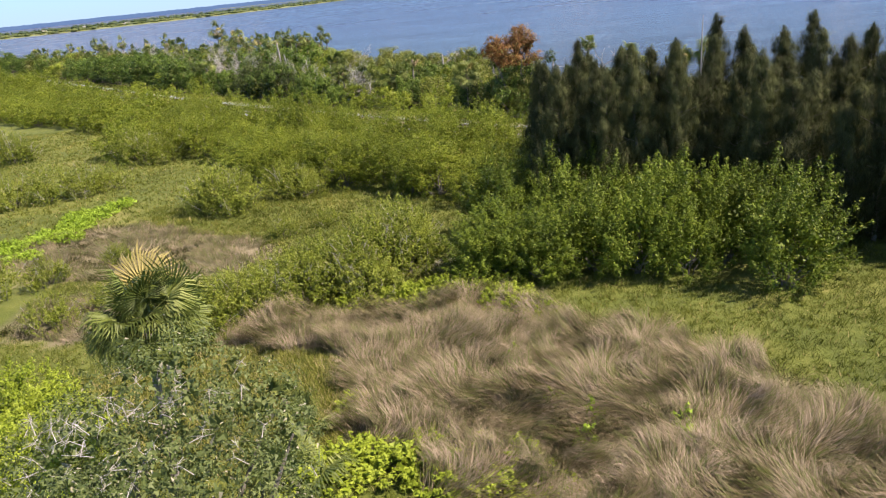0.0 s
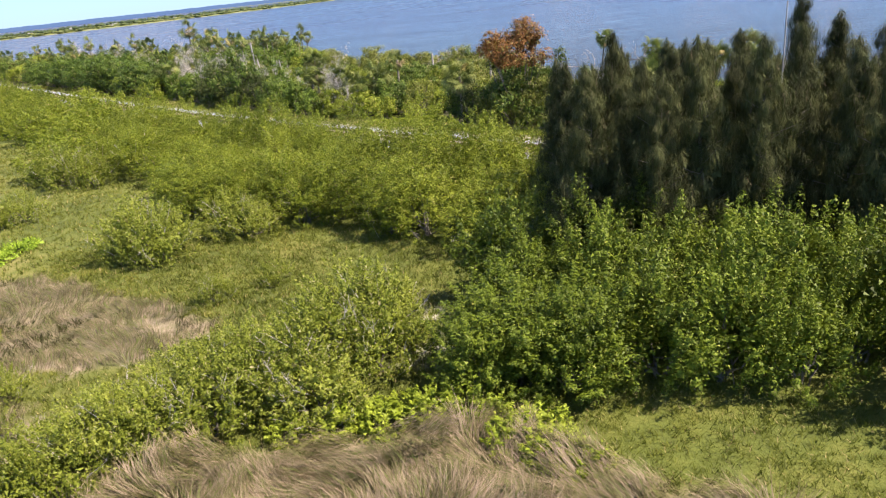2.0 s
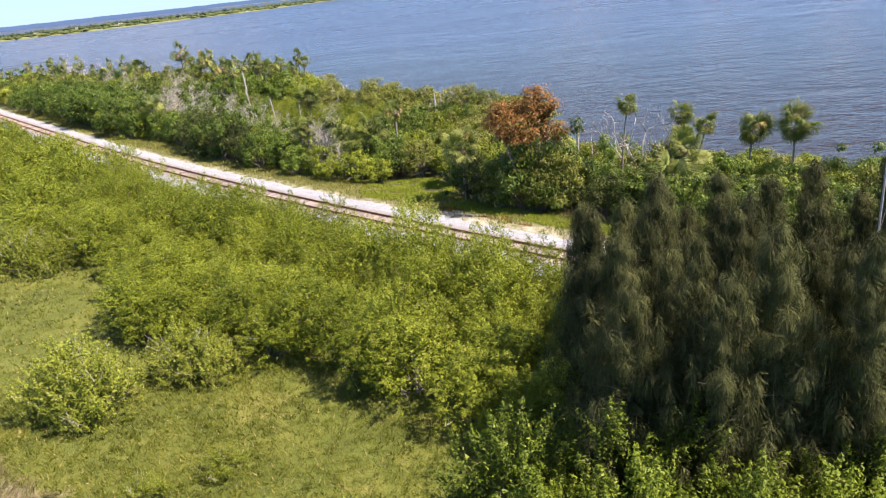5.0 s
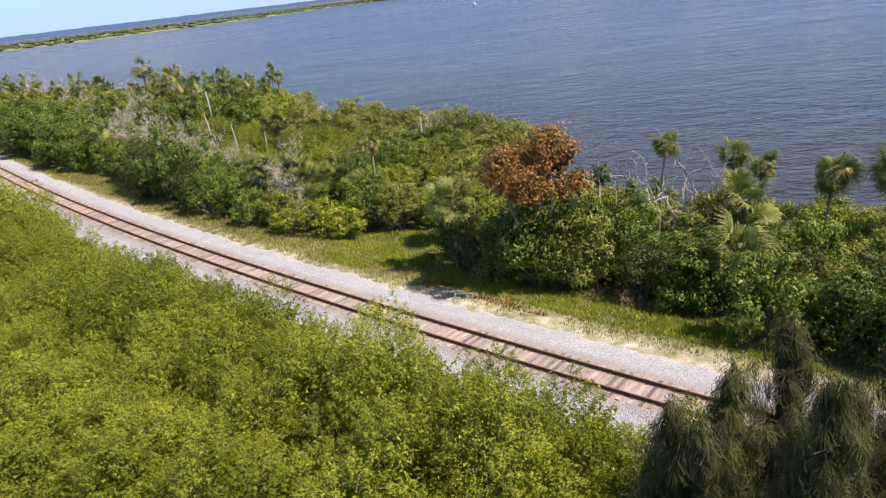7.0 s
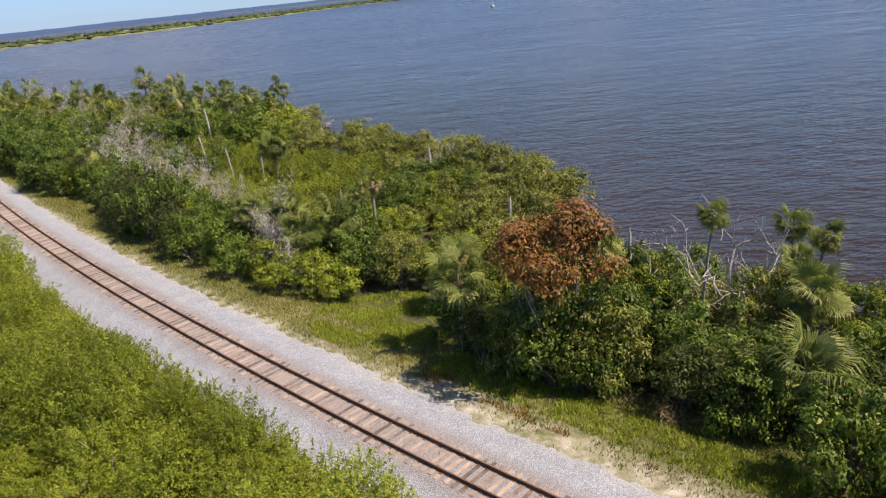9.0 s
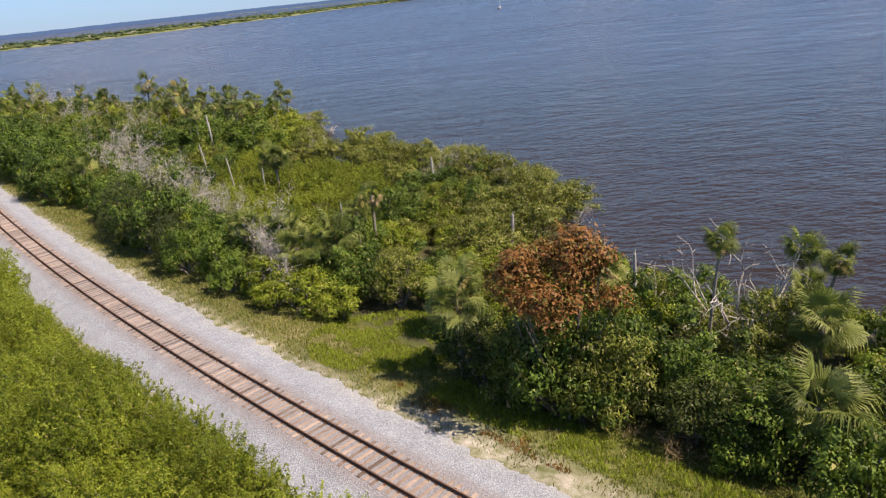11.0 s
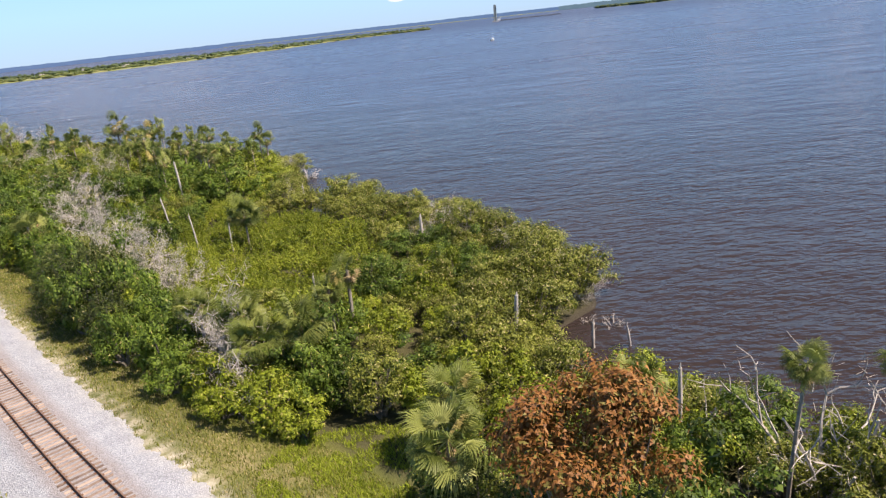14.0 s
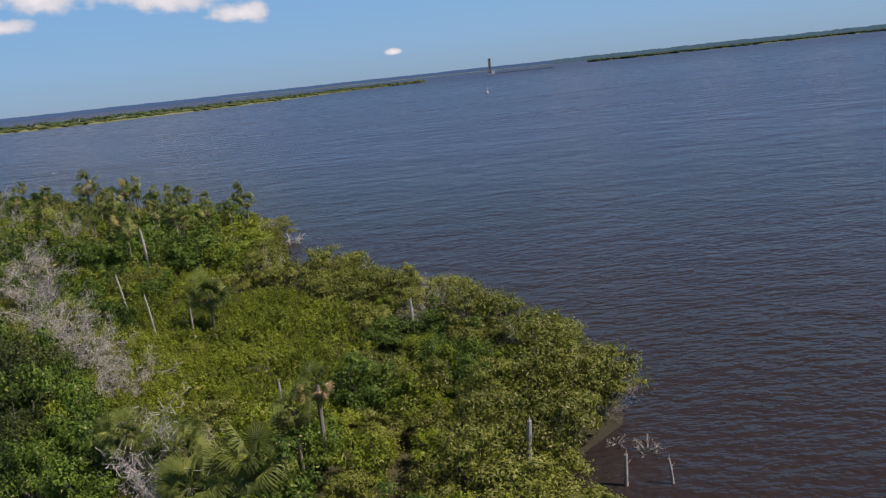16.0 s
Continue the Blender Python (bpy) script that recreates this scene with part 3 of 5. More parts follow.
# ---- plants: the kinds ----
def crown_geo(clumps, radii, n, length, width, up=0.35, inner=0.1, diamond=False, tuft=13):
    """Rosettes of leaves over the outsides of many lumps, none where lumps overlap, with coarser leaves within."""
    clumps, radii = np.asarray(clumps, float), np.asarray(radii, float)
    g = Geo()
    w = (radii ** 2).sum(1)
    k = max(40, n // tuft)
    pick = rng.choice(len(clumps), k * 3, p=w / w.sum())
    d = unit(k * 3)
    d[:, 2] = np.where(d[:, 2] < -0.35, -d[:, 2], d[:, 2])
    c = clumps[pick] + d * radii[pick] * rng.uniform(0.74, 1.1, (k * 3, 1))
    depth = np.full(len(c), 9.0)
    for q, r in zip(clumps, radii):
        depth = np.minimum(depth, np.linalg.norm((c - q) / r, axis=1))
    keep = np.nonzero((depth > 0.72) & (c[:, 2] > 0.12))[0][:k]
    c, d = c[keep], d[keep]
    m = tuft
    off = rng.normal(size=(len(c), m, 3))
    size = length * rng.uniform(0.75, 1.5, (len(c), 1, 1))
    p = (c[:, None] + off * size * [1.0, 1.0, 0.75] + d[:, None] * size * 0.3).reshape(-1, 3)
    nrm = (0.85 * d[:, None] + 0.45 * off + np.array([0, 0, up]) + 0.3 * rng.normal(size=off.shape)).reshape(-1, 3)
    al = (off + 0.5 * d[:, None] + np.array([0, 0, -0.15])).reshape(-1, 3)
    ok = p[:, 2] > 0.08
    g.leaves(p[ok], nrm[ok], length, width, al[ok], diamond)
    m = int(n * inner)
    pick = rng.choice(len(clumps), m, p=w / w.sum())
    q = clumps[pick] + unit(m) * radii[pick] * rng.uniform(0.1, 0.62, (m, 1))
    q[:, 2] = np.maximum(q[:, 2], 0.25)
    g.leaves(q, unit(m), length * 2.2, width * 2.6)
    return g


def stems_geo(clumps, n, r0, spread=0.25, z0=-0.3):
    g = Geo()
    for c in clumps[rng.permutation(len(clumps))[:n]]:
        b = np.array([rng.normal() * spread, rng.normal() * spread, z0])
        mid = b * 0.45 + c * 0.55 + rng.normal(size=3) * 0.12 * (1 + spread)
        mid2 = b * 0.75 + c * 0.25 + [0, 0, 0.15 * c[2]]
        g.limb([b, mid2, mid, c], [r0, r0 * 0.8, r0 * 0.55, r0 * 0.2], 5)
    return g


def spray_leaves(g, base, way, span, girth, m, length, width, splay=0.6):
    """Leafy shoots: leaves along many thin tapering stems, as arrays of shoots."""
    k = len(base)
    u = rng.uniform(0, 1, (k, m, 1)) ** 0.85
    side = rng.normal(size=(k, m, 3))
    p = base[:, None] + way[:, None] * (span[:, None, None] * u) + side * (girth * (1.05 - 0.85 * u))
    d = 0.75 * way[:, None] + splay * side + np.array([0, 0, 0.25])
    nrm = 0.7 * side + 0.45 * rng.normal(size=(k, m, 3)) + np.array([0, 0, 0.75])
    p, d, nrm = p.reshape(-1, 3), d.reshape(-1, 3), nrm.reshape(-1, 3)
    ok = p[:, 2] > 0.1
    return g.leaves(p[ok], nrm[ok], length, width, d[ok])


def shrub(name, label, category, group, R, H, k, shoots, n, length, width, mat, low=0.1, flat=0.5, shoot_r=(0.13, 0.9), twigs=0, bark=None, upright=0.9, skirts=0.36, splay=0.6):
    """A many-stemmed bush: leafy shoots that stand out of a dome, denser leaves within."""
    a = rng.uniform(0, 2 * np.pi, shoots)
    rr = np.sqrt(rng.uniform(0, 1, shoots))
    lump = 1 + 0.13 * np.sin(3 * a + rng.uniform(0, 6)) + 0.09 * np.sin(5 * a + rng.uniform(0, 6))
    t = rng.uniform(0, 1, shoots)
    skirt = t < skirts
    rr = np.where(skirt, rng.uniform(0.82, 1.0, shoots), rr)
    top = H * (1 - flat * rr ** 2.2) * rng.uniform(0.86, 1.08, shoots)
    z = np.where(skirt, top * rng.uniform(low, 0.95, shoots), top) - shoot_r[1] * 0.75
    base = np.stack([R * 0.86 * rr * lump * np.cos(a), R * 0.86 * rr * lump * np.sin(a), np.maximum(z, 0.05)], 1)
    way = np.stack([np.cos(a) * rr * 0.75, np.sin(a) * rr * 0.75, np.full(shoots, upright)], 1) + 0.22 * rng.normal(size=(shoots, 3))
    way /= np.linalg.norm(way, axis=1)[:, None]
    g = Geo()
    spray_leaves(g, base, way, shoot_r[1] * rng.uniform(0.7, 1.3, shoots), shoot_r[0], max(6, int(n / shoots)), length, width, splay)
    a = rng.uniform(0, 2 * np.pi, k)
    rr = np.sqrt(rng.uniform(0, 1, k))
    C = np.stack([R * 0.72 * rr * np.cos(a), R * 0.72 * rr * np.sin(a), H * (1 - flat * rr ** 2) * rng.uniform(0.25, 0.8, k)], 1)
    m = n // 6
    q = C[rng.integers(k, size=m)] + unit(m) * rng.uniform(0.1, 1, (m, 1)) * [R * 0.34, R * 0.34, H * 0.2]
    q[:, 2] = np.maximum(q[:, 2], 0.2)
    g.leaves(q, unit(m) + [0, 0, 0.4], length * 1.7, width * 2.4)
    root = thing(name, label, category, group)
    part("trunk", stems_geo(C, min(9, k), 0.05 * (H / 4), R * 0.12), bark or M_BARK, root, "many-stemmed grey trunk")
    part("crown", g, mat, root)
    if twigs:
        t = Geo()
        for i in rng.integers(shoots, size=twigs):
            p, d = base[i], way[i] + 0.3 * unit(1)[0]
            e = p + d * shoot_r[1] * rng.uniform(0.9, 1.4)
            t.tube([p - d * 0.4, p * 0.4 + e * 0.6, e], [0.018, 0.012, 0.005], 4)
            for _ in range(4):
                b = p + (e - p) * rng.uniform(0.2, 1)
                t.tube([b, b + (unit(1)[0] + [0, 0, 0.4]) * 0.32], [0.009, 0.004], 3)
        tagged(part("dead_twig", t, M_DEAD, root, "bare bleached twigs"), kind="stuff")
    return root


def broadleaf(name, label, category, group, R, H, k, n, length, width, mat, mat_bark=None, diamond=False, base=0.2, trunk=0.14):
    """A tree with a forked trunk and a crown of uneven lumps."""
    k = int(1.9 * k)
    a = rng.uniform(0, 2 * np.pi, k)
    rr = np.sqrt(rng.uniform(0.02, 1, k))
    z = H * (base + (0.93 - base) * rng.uniform(0.1, 1, k) ** 0.8 * (1 - 0.42 * rr ** 2))
    C = np.stack([R * 0.8 * rr * np.cos(a), R * 0.8 * rr * np.sin(a), z], 1)
    Rr = np.stack([rng.uniform(0.15, 0.29, k) * R] * 2 + [rng.uniform(0.07, 0.13, k) * H], 1)
    root = thing(name, label, category, group)
    part("trunk", stems_geo(C, min(11, k), trunk, 0.14), mat_bark or M_BARK, root, "forked grey trunk and limbs")
    part("crown", crown_geo(C, Rr, n, length, width, diamond=diamond), mat, root)
    return root


def casuarina(H, full=1.0, n_tuft=84):
    """A tall pine-like tree: a straight trunk, rising branches and plumes of needles."""
    root = thing("australian_pine", "tall dark olive casuarina with feathery drooping needle plumes", "tree", "casuarinas beside the mangroves")
    t = Geo()
    lean = rng.normal(size=2) * 0.25
    zz = np.linspace(-0.3, H, 9)
    axis_p = np.stack([lean[0] * (zz / H) ** 2 + 0.1 * np.sin(zz * 0.6), lean[1] * (zz / H) ** 2, zz], 1)
    t.tube(axis_p, np.linspace(0.16, 0.02, 9), 6)
    g = Geo()
    for i in range(n_tuft):
        u = ((i + rng.uniform(0, 1)) / n_tuft) ** 0.9
        z = H * (0.06 + 0.92 * u)
        L = full * (0.1 + 2.2 * (1 - u) ** 0.7 * min(1, 0.8 + 1.0 * u)) * rng.uniform(0.35, 1.3)
        a = i * 2.4 + rng.normal() * 0.5
        o = np.array([np.interp(z, zz, axis_p[:, 0]), np.interp(z, zz, axis_p[:, 1]), z])
        out = np.array([np.cos(a), np.sin(a), 0])
        e = o + out * L + [0, 0, L * rng.uniform(0.25, 0.7)]
        if i % 3 == 0:
            t.limb([o, (o + e) / 2 - [0, 0, 0.06], e], [0.035, 0.025, 0.01], 4)
        # plumes: compact tufts of needles at the ends of the twigs
        for f in (0.5, 1.0):
            c = o + (e - o) * f + rng.normal(size=3) * 0.12
            fat = (0.13 + 0.15 * (1 - u)) * rng.uniform(0.7, 1.25)
            m = int(120 + 130 * (1 - u))
            side = rng.normal(size=(m, 3))
            p = c + side * fat * [1, 1, 1.7]
            al = out * 0.3 + np.array([0, 0, 0.9]) + 0.4 * side
            g.leaves(p, side + 0.4 * out + np.array([0, 0, 0.3]), 0.4, 0.017, al)
    m = 110
    c = np.stack([np.interp(zz2 := rng.uniform(0.86 * H, H + 0.35, m), zz, axis_p[:, 0]), np.interp(zz2, zz, axis_p[:, 1]), zz2], 1) + rng.normal(size=(m, 3)) * (0.05 + 0.9 * (1.03 - zz2 / H))[:, None] * [1, 1, 0.2]
    g.leaves(c, rng.normal(size=(m, 3)) * [1, 1, 0.2], 0.5, 0.04, np.tile([0, 0, 1.0], (m, 1)) + 0.4 * rng.normal(size=(m, 3)))
    m = 260
    q = rng.uniform(0.05, 0.75, m)
    c = np.stack([np.interp(q * H, zz, axis_p[:, 0]), np.interp(q * H, zz, axis_p[:, 1]), q * H], 1) + rng.normal(size=(m, 3)) * 0.42 * (1.1 - q)[:, None]
    g.leaves(c, unit(m), 0.55, 0.28)
    part("trunk", t, M_BARK, root, "straight grey-brown trunk and branches")
    part("crown", g, M_PINE, root)
    return root


def fan_mesh(name, mat, petiole=0.9, blade=1.05, segs=46, droop=0.6, spread=120):
    """One palm leaf: a stalk and a pleated fan of pointed segments."""
    g = Geo()
    stalk_n = 4
    u = np.linspace(0, 1, stalk_n)
    g.tube(np.stack([u * petiole, 0 * u, -0.1 * u ** 2], 1), np.linspace(0.022, 0.012, stalk_n), 4)
    hub = np.array([petiole, 0, -0.1])
    ang = np.radians(-spread + 2 * spread * np.arange(segs + 1) / segs)
    reach = blade * (0.74 + 0.26 * np.cos(ang * 0.7))
    arch = 0.16 * np.cos(ang) + 0.02
    pleat = np.stack([hub[0] + np.cos(ang) * reach * 0.3, np.sin(ang) * reach * 0.3, hub[2] + arch * 0.5 + 0.03 * (np.arange(segs + 1) % 2)], 1)
    v, f = [hub, *pleat], [(0, 1 + q, 2 + q) for q in range(segs)]
    for q in range(segs):
        a = (ang[q] + ang[q + 1]) / 2 + rng.normal() * 0.03
        L = blade * (0.74 + 0.26 * math.cos(a * 0.7)) * rng.uniform(0.85, 1.12)
        hang = droop * rng.uniform(0.6, 1.25)
        way = np.array([math.cos(a), math.sin(a), 0])
        across = np.array([-math.sin(a), math.cos(a), 0]) * L * 0.018
        mid = hub + way * L * 0.66 + [0, 0, 0.12 * math.cos(a) - 0.1 * hang * L]
        tip = hub + way * L * (0.98 - 0.24 * hang) + [0, 0, -0.5 * hang * L] + rng.normal(size=3) * 0.03
        k = len(v)
        v += [mid - across, mid + across, tip]
        f += [(1 + q, k, 2 + q), (2 + q, k, k + 1), (k, k + 2, k + 1)]
    g.add(np.array(v), f)
    return g


FANS = [fan_mesh("frond", M_PALM, droop=q, petiole=pe, blade=bl).mesh("frond", M_PALM) for q, pe, bl in ((0.5, 0.85, 1.2), (0.95, 0.8, 1.15), (1.35, 0.7, 1.05))]
FAN_DRY = [fan_mesh("dry_frond", M_PALMDRY, droop=q, petiole=0.7, blade=0.85, segs=12, spread=80).mesh("dry_frond", M_PALMDRY) for q in (1.0, 1.3)]


def frond_poses(n, lo=-55, hi=68):
    out = []
    for i in range(n):
        u = (i + 0.5) / n
        e = hi + (lo - hi) * u ** 0.8 + rng.normal() * 15
        k = rng.uniform(0.7, 1.18)
        out.append(pose(0, 0, 0, 0, 0, i * 137.5 + rng.normal() * 24) @ pose(0, 0, 0, 0, -e, 0) @ pose(0, 0, 0, rng.normal() * 38, 0, 0) @ Matrix.Diagonal((k, k, k, 1)))
    return out


def trunk_geo(H, lean, r=0.17):
    g = Geo()
    z = np.linspace(-0.3, H, 8)
    u = np.clip(z / max(H, 0.1), 0, 1)
    g.tube(np.stack([lean[0] * u ** 1.6, lean[1] * u ** 1.6, z], 1), r * (1.12 - 0.25 * u + 0.1 * np.sin(z * 5)), 8)
    return g


def palm(H, lean=(0, 0), fronds=22, dry=7, size=1.0, parts=True, name="cabbage_palm", label="cabbage palm with grey trunk and fan-shaped green fronds", group="cabbage palms of the shore belt", girth=0.16):
    root = thing(name, label, "palm", group)
    part("trunk", trunk_geo(H, lean, girth), M_TRUNK, root, "rough grey palm trunk")
    top = pose(lean[0], lean[1], H)
    posed = [(FANS[min(2, int(3 * i / fronds))], m) for i, m in enumerate(frond_poses(fronds))]
    dried = [(FAN_DRY[i % 2], m) for i, m in enumerate(frond_poses(dry, -78, -42))]
    sc = Matrix.Diagonal((size, size, size, 1))
    if parts:
        for me, m in posed + dried:
            ob = new(me.name.split(".")[0], me)
            ob.parent = root
            ob.matrix_basis = top @ m @ sc
    else:
        for nm, lst, mat in (("crown", posed, M_PALM), ("dry_skirt", dried, M_PALMDRY)):
            g = Geo()
            for me, m in lst:
                co = np.empty(len(me.vertices) * 3, np.float32)
                me.vertices.foreach_get("co", co)
                tri = np.empty(len(me.loops), np.int32)
                me.loops.foreach_get("vertex_index", tri)
                mm = np.array(top @ m @ sc)
                g.add(co.reshape(-1, 3) @ mm[:3, :3].T + mm[:3, 3], tri.reshape(-1, 3))
            if lst:
                part(nm, g, mat, root, "hanging tan dead fronds" if nm == "dry_skirt" else "")
    return root


def dead_tree(name, label, group, H, R, limbs=9, twigs=260, mat=None, thick=0.09, up=0.6):
    """A bare tree: tapering crooked limbs that fork into fine twigs."""
    root = thing(name, label, "dead tree", group)
    g = Geo()
    tips = []

    def grow(p, d, L, r, level):
        pts = [p]
        k = 4
        for i in range(k):
            d = d + rng.normal(size=3) * 0.22 + [0, 0, 0.05]
            d = d / np.linalg.norm(d)
            p = p + d * L / k
            pts.append(p)
        g.limb(pts, np.linspace(r, r * 0.45, k + 1), 5 if level < 2 else 4)
        tips.extend(pts[1:])
        if level < 3:
            for _ in range(3 if level else 2):
                q = pts[rng.integers(1, len(pts))]
                e = d + rng.normal(size=3) * 0.75 + [0, 0, 0.15]
                grow(q, e / np.linalg.norm(e), L * rng.uniform(0.42, 0.68), r * 0.5, level + 1)

    for i in range(limbs):
        a = i * 2 * np.pi / limbs + rng.normal() * 0.3
        d = np.array([np.cos(a) * R / H, np.sin(a) * R / H, up * rng.uniform(0.6, 1.5)])
        grow(np.array([rng.normal() * 0.1, rng.normal() * 0.1, -0.2]), d / np.linalg.norm(d), H * rng.uniform(0.55, 0.8), thick, 1)
    part("trunk", g, mat or M_DEAD, root)
    if twigs:
        t = Geo()
        tips = np.array(tips)
        c = tips[rng.integers(len(tips), size=twigs)] + rng.normal(size=(twigs, 3)) * 0.3
        t.leaves(c, rng.normal(size=(twigs, 3)), 0.55, 0.03, unit(twigs) + [0, 0, 0.5])
        tagged(part("twig", t, mat or M_DEAD, root), kind="stuff")
    return root


def snag(H, r, lean):
    root = thing("dead_palm", "bare bleached standing dead palm with broken top", "dead palm", "dead palms of the shore belt")
    g = trunk_geo(H, lean, r)
    top = np.array([lean[0], lean[1], H])
    g.tube([top - [0, 0, 0.05], top + [0.05, 0, 0.35]], [r * 0.6, 0.01], 5)
    g.tube([top * [0.7, 0.7, 0.72], top * [0.8, 0.8, 0.85] + [0.35, 0.1, 0]], [r * 0.3, 0.01], 4)
    part("trunk", g, M_DEAD, root)
    return root


class Stock:
    """Prototypes of one kind; the first planting moves the prototype itself, the later ones copy it."""

    def __init__(self, protos):
        self.protos, self.used = protos, [False] * len(protos)

    def plant(self, x, y, turn=None, size=1.0, tall=1.0, which=None, sink=0.0, z=None, lean=(0, 0)):
        k = int(rng.integers(len(self.protos))) if which is None else which % len(self.protos)
        m = pose(x, y, (ground_z(x, y) if z is None else z) - sink, lean[0], lean[1], rng.uniform(0, 360) if turn is None else turn) @ Matrix.Diagonal((size, size, size * tall, 1))
        if self.used[k]:
            ob = copy_thing(self.protos[k], m)
        else:
            ob, self.used[k] = self.protos[k], True
        ob.matrix_basis = m
        return ob

    def clear(self):
        for p, u in zip(self.protos, self.used):
            if not u:
                for o in (*p.children_recursive, p):
                    bpy.data.objects.remove(o)


def scatter(poly, gap, tries=30, seed=1, keep=None):
    """Uneven but well-spread places in a plan polygon; gap may depend on the place."""
    r = np.random.default_rng(seed)
    P = np.array(poly, float)
    lo, hi = P.min(0), P.max(0)
    fn = gap if callable(gap) else (lambda x, y: gap)
    area = (hi - lo).prod()
    n = int(area * tries / 10) + 50
    c = r.uniform(lo, hi, (n, 2))
    ok = in_poly(c[:, 0], c[:, 1], [tuple(p) for p in poly])
    c = c[ok]
    if keep is not None and len(c):
        c = c[keep(c[:, 0], c[:, 1])]
    out = np.empty((0, 2))
    for p in c:
        g = fn(p[0], p[1])
        if len(out) == 0 or ((out - p) ** 2).sum(1).min() > g * g:
            out = np.vstack([out, p])
    return out

# ---- marsh side: shrubs, mangroves, casuarinas ----
def offset_line(xs, d):
    s = np.interp(-np.asarray(xs, float), -TX, T_S)
    p, _ = track_at(s, np.full(len(s), float(d)))
    return [tuple(q) for q in p]


HEDGE = [(2.5, 57.5), (8, 57), (12, 62)] + offset_line([14, 5, -5, -15, -25, -35, -50, -70, -100, -140], -5.9) + offset_line([-140, -110, -90], -24) + \
    [(-72, 130), (-58, 121), (-49, 108), (-46, 96), (-38, 95.5), (-31, 91), (-23.5, 75), (-13.8, 70), (-7.8, 67.6), (-1.8, 63)]
hedge_stock = Stock([shrub("mangrove_shrub", "dense yellow-green mangrove shrub with grey stems", "shrub", "mangrove thicket beside the railway", R, H, 14, 170, 10000, 0.12, 0.052, M_HEDGE, low=0.22, shoot_r=(0.23, 0.75), twigs=tw, upright=0.5, splay=0.9)
                     for R, H, tw in ((2.4, 5.9, 0), (2.6, 5.5, 7), (2.3, 6.1, 3), (2.5, 5.3, 0))])
hedge_far = Stock([shrub("mangrove_shrub", "dense yellow-green mangrove shrub with grey stems", "shrub", "mangrove thicket beside the railway", 3.7, H, 16, 130, 3600, 0.28, 0.12, M_HEDGE, low=0.2, shoot_r=(0.36, 1.0), upright=0.6, splay=0.9)
                   for H in (5.4, 6.0)])
for x, y in scatter(HEDGE, lambda x, y: 2.4 if x > -40 else 3.9, seed=3, keep=lambda x, y: track_d(x, y) < -6.3 - 0.7 * wob(x, y, 2.6, 2)):
    d = float(track_d(np.array([x]), np.array([y]))[0])
    low = (1.16 if d > -13 else 0.86) if x > -32 else (1.1 if d > -11 else 0.86)
    if x > -42:
        hedge_stock.plant(x, y, size=rng.uniform(0.8, 1.18) * (0.92 if d > -8 else 1), tall=low * rng.uniform(0.82, 1.08))
    else:
        hedge_far.plant(x, y, size=rng.uniform(0.8, 1.1), tall=low * rng.uniform(0.8, 1.05))

bush_stock = Stock([shrub("marsh_bush", "rounded olive-green bush with grey stems on marsh grass", "bush", "bushes of the open marsh", R, H, 12, 140, 6500, 0.12, 0.055, M_BUSH, low=0.08, shoot_r=(0.12, 0.85), twigs=tw)
                    for R, H, tw in ((2.2, 3.2, 12), (2.0, 2.8, 22), (2.4, 3.4, 9))])
BUSHES = [(-22.8, 65.2, 1.35), (-20.6, 63.6, 1.1), (-25, 67, 0.9), (-16.6, 68, 1.1), (-14.8, 66.8, 0.8), (-40.5, 91, 1.3), (-37.6, 90, 1.0), (-43, 93.5, 1.2),
          (-47.5, 73.5, 1.1), (-44, 74.8, 1.15), (-41, 76.2, 1.1), (-38.6, 78, 0.85), (-51, 72.5, 1.2), (-55, 72, 1.2), (-62, 99.5, 1.5), (-66, 101, 1.4), (-70, 106, 1.5), (-60, 75, 1.2),
          (-5.2, 47, 1.3), (-4.2, 49.8, 1.05), (-6.6, 44.6, 1.25), (-8.4, 43, 1.1), (-3.8, 45, 1.1), (-10.6, 41.4, 1.0), (-12.6, 40.2, 0.95), (-14.6, 39.6, 0.9), (-16.8, 39.2, 0.8), (-6.2, 41.6, 0.95),
          (-30.5, 48.4, 0.75), (-27, 52, 0.5), (-34, 47, 0.9), (-37, 44, 1.0), (-33, 43, 0.8), (-14.6, 55.2, 0.55), (-11.4, 57.3, 0.5), (-40, 50, 0.8), (-43, 47, 0.9), (-12.2, 47.6, 0.45),
          (-9.6, 45, 1.0), (-7.4, 47.4, 0.95), (-12.4, 43, 0.95), (-14.6, 41.6, 0.9), (-10.4, 43.6, 1.05), (-5.4, 49.4, 0.9), (-2.9, 47.4, 0.75), (-17.6, 37.2, 0.8), (-15.4, 37.9, 0.8), (-7, 42.2, 1.0), (-24, 43.5, 0.6), (-26.5, 41, 0.7), (-22, 45.5, 0.55), (-20.5, 41.5, 0.6)]
for x, y, s in BUSHES:
    bush_stock.plant(x, y, size=s, tall=rng.uniform(0.92, 1.1))

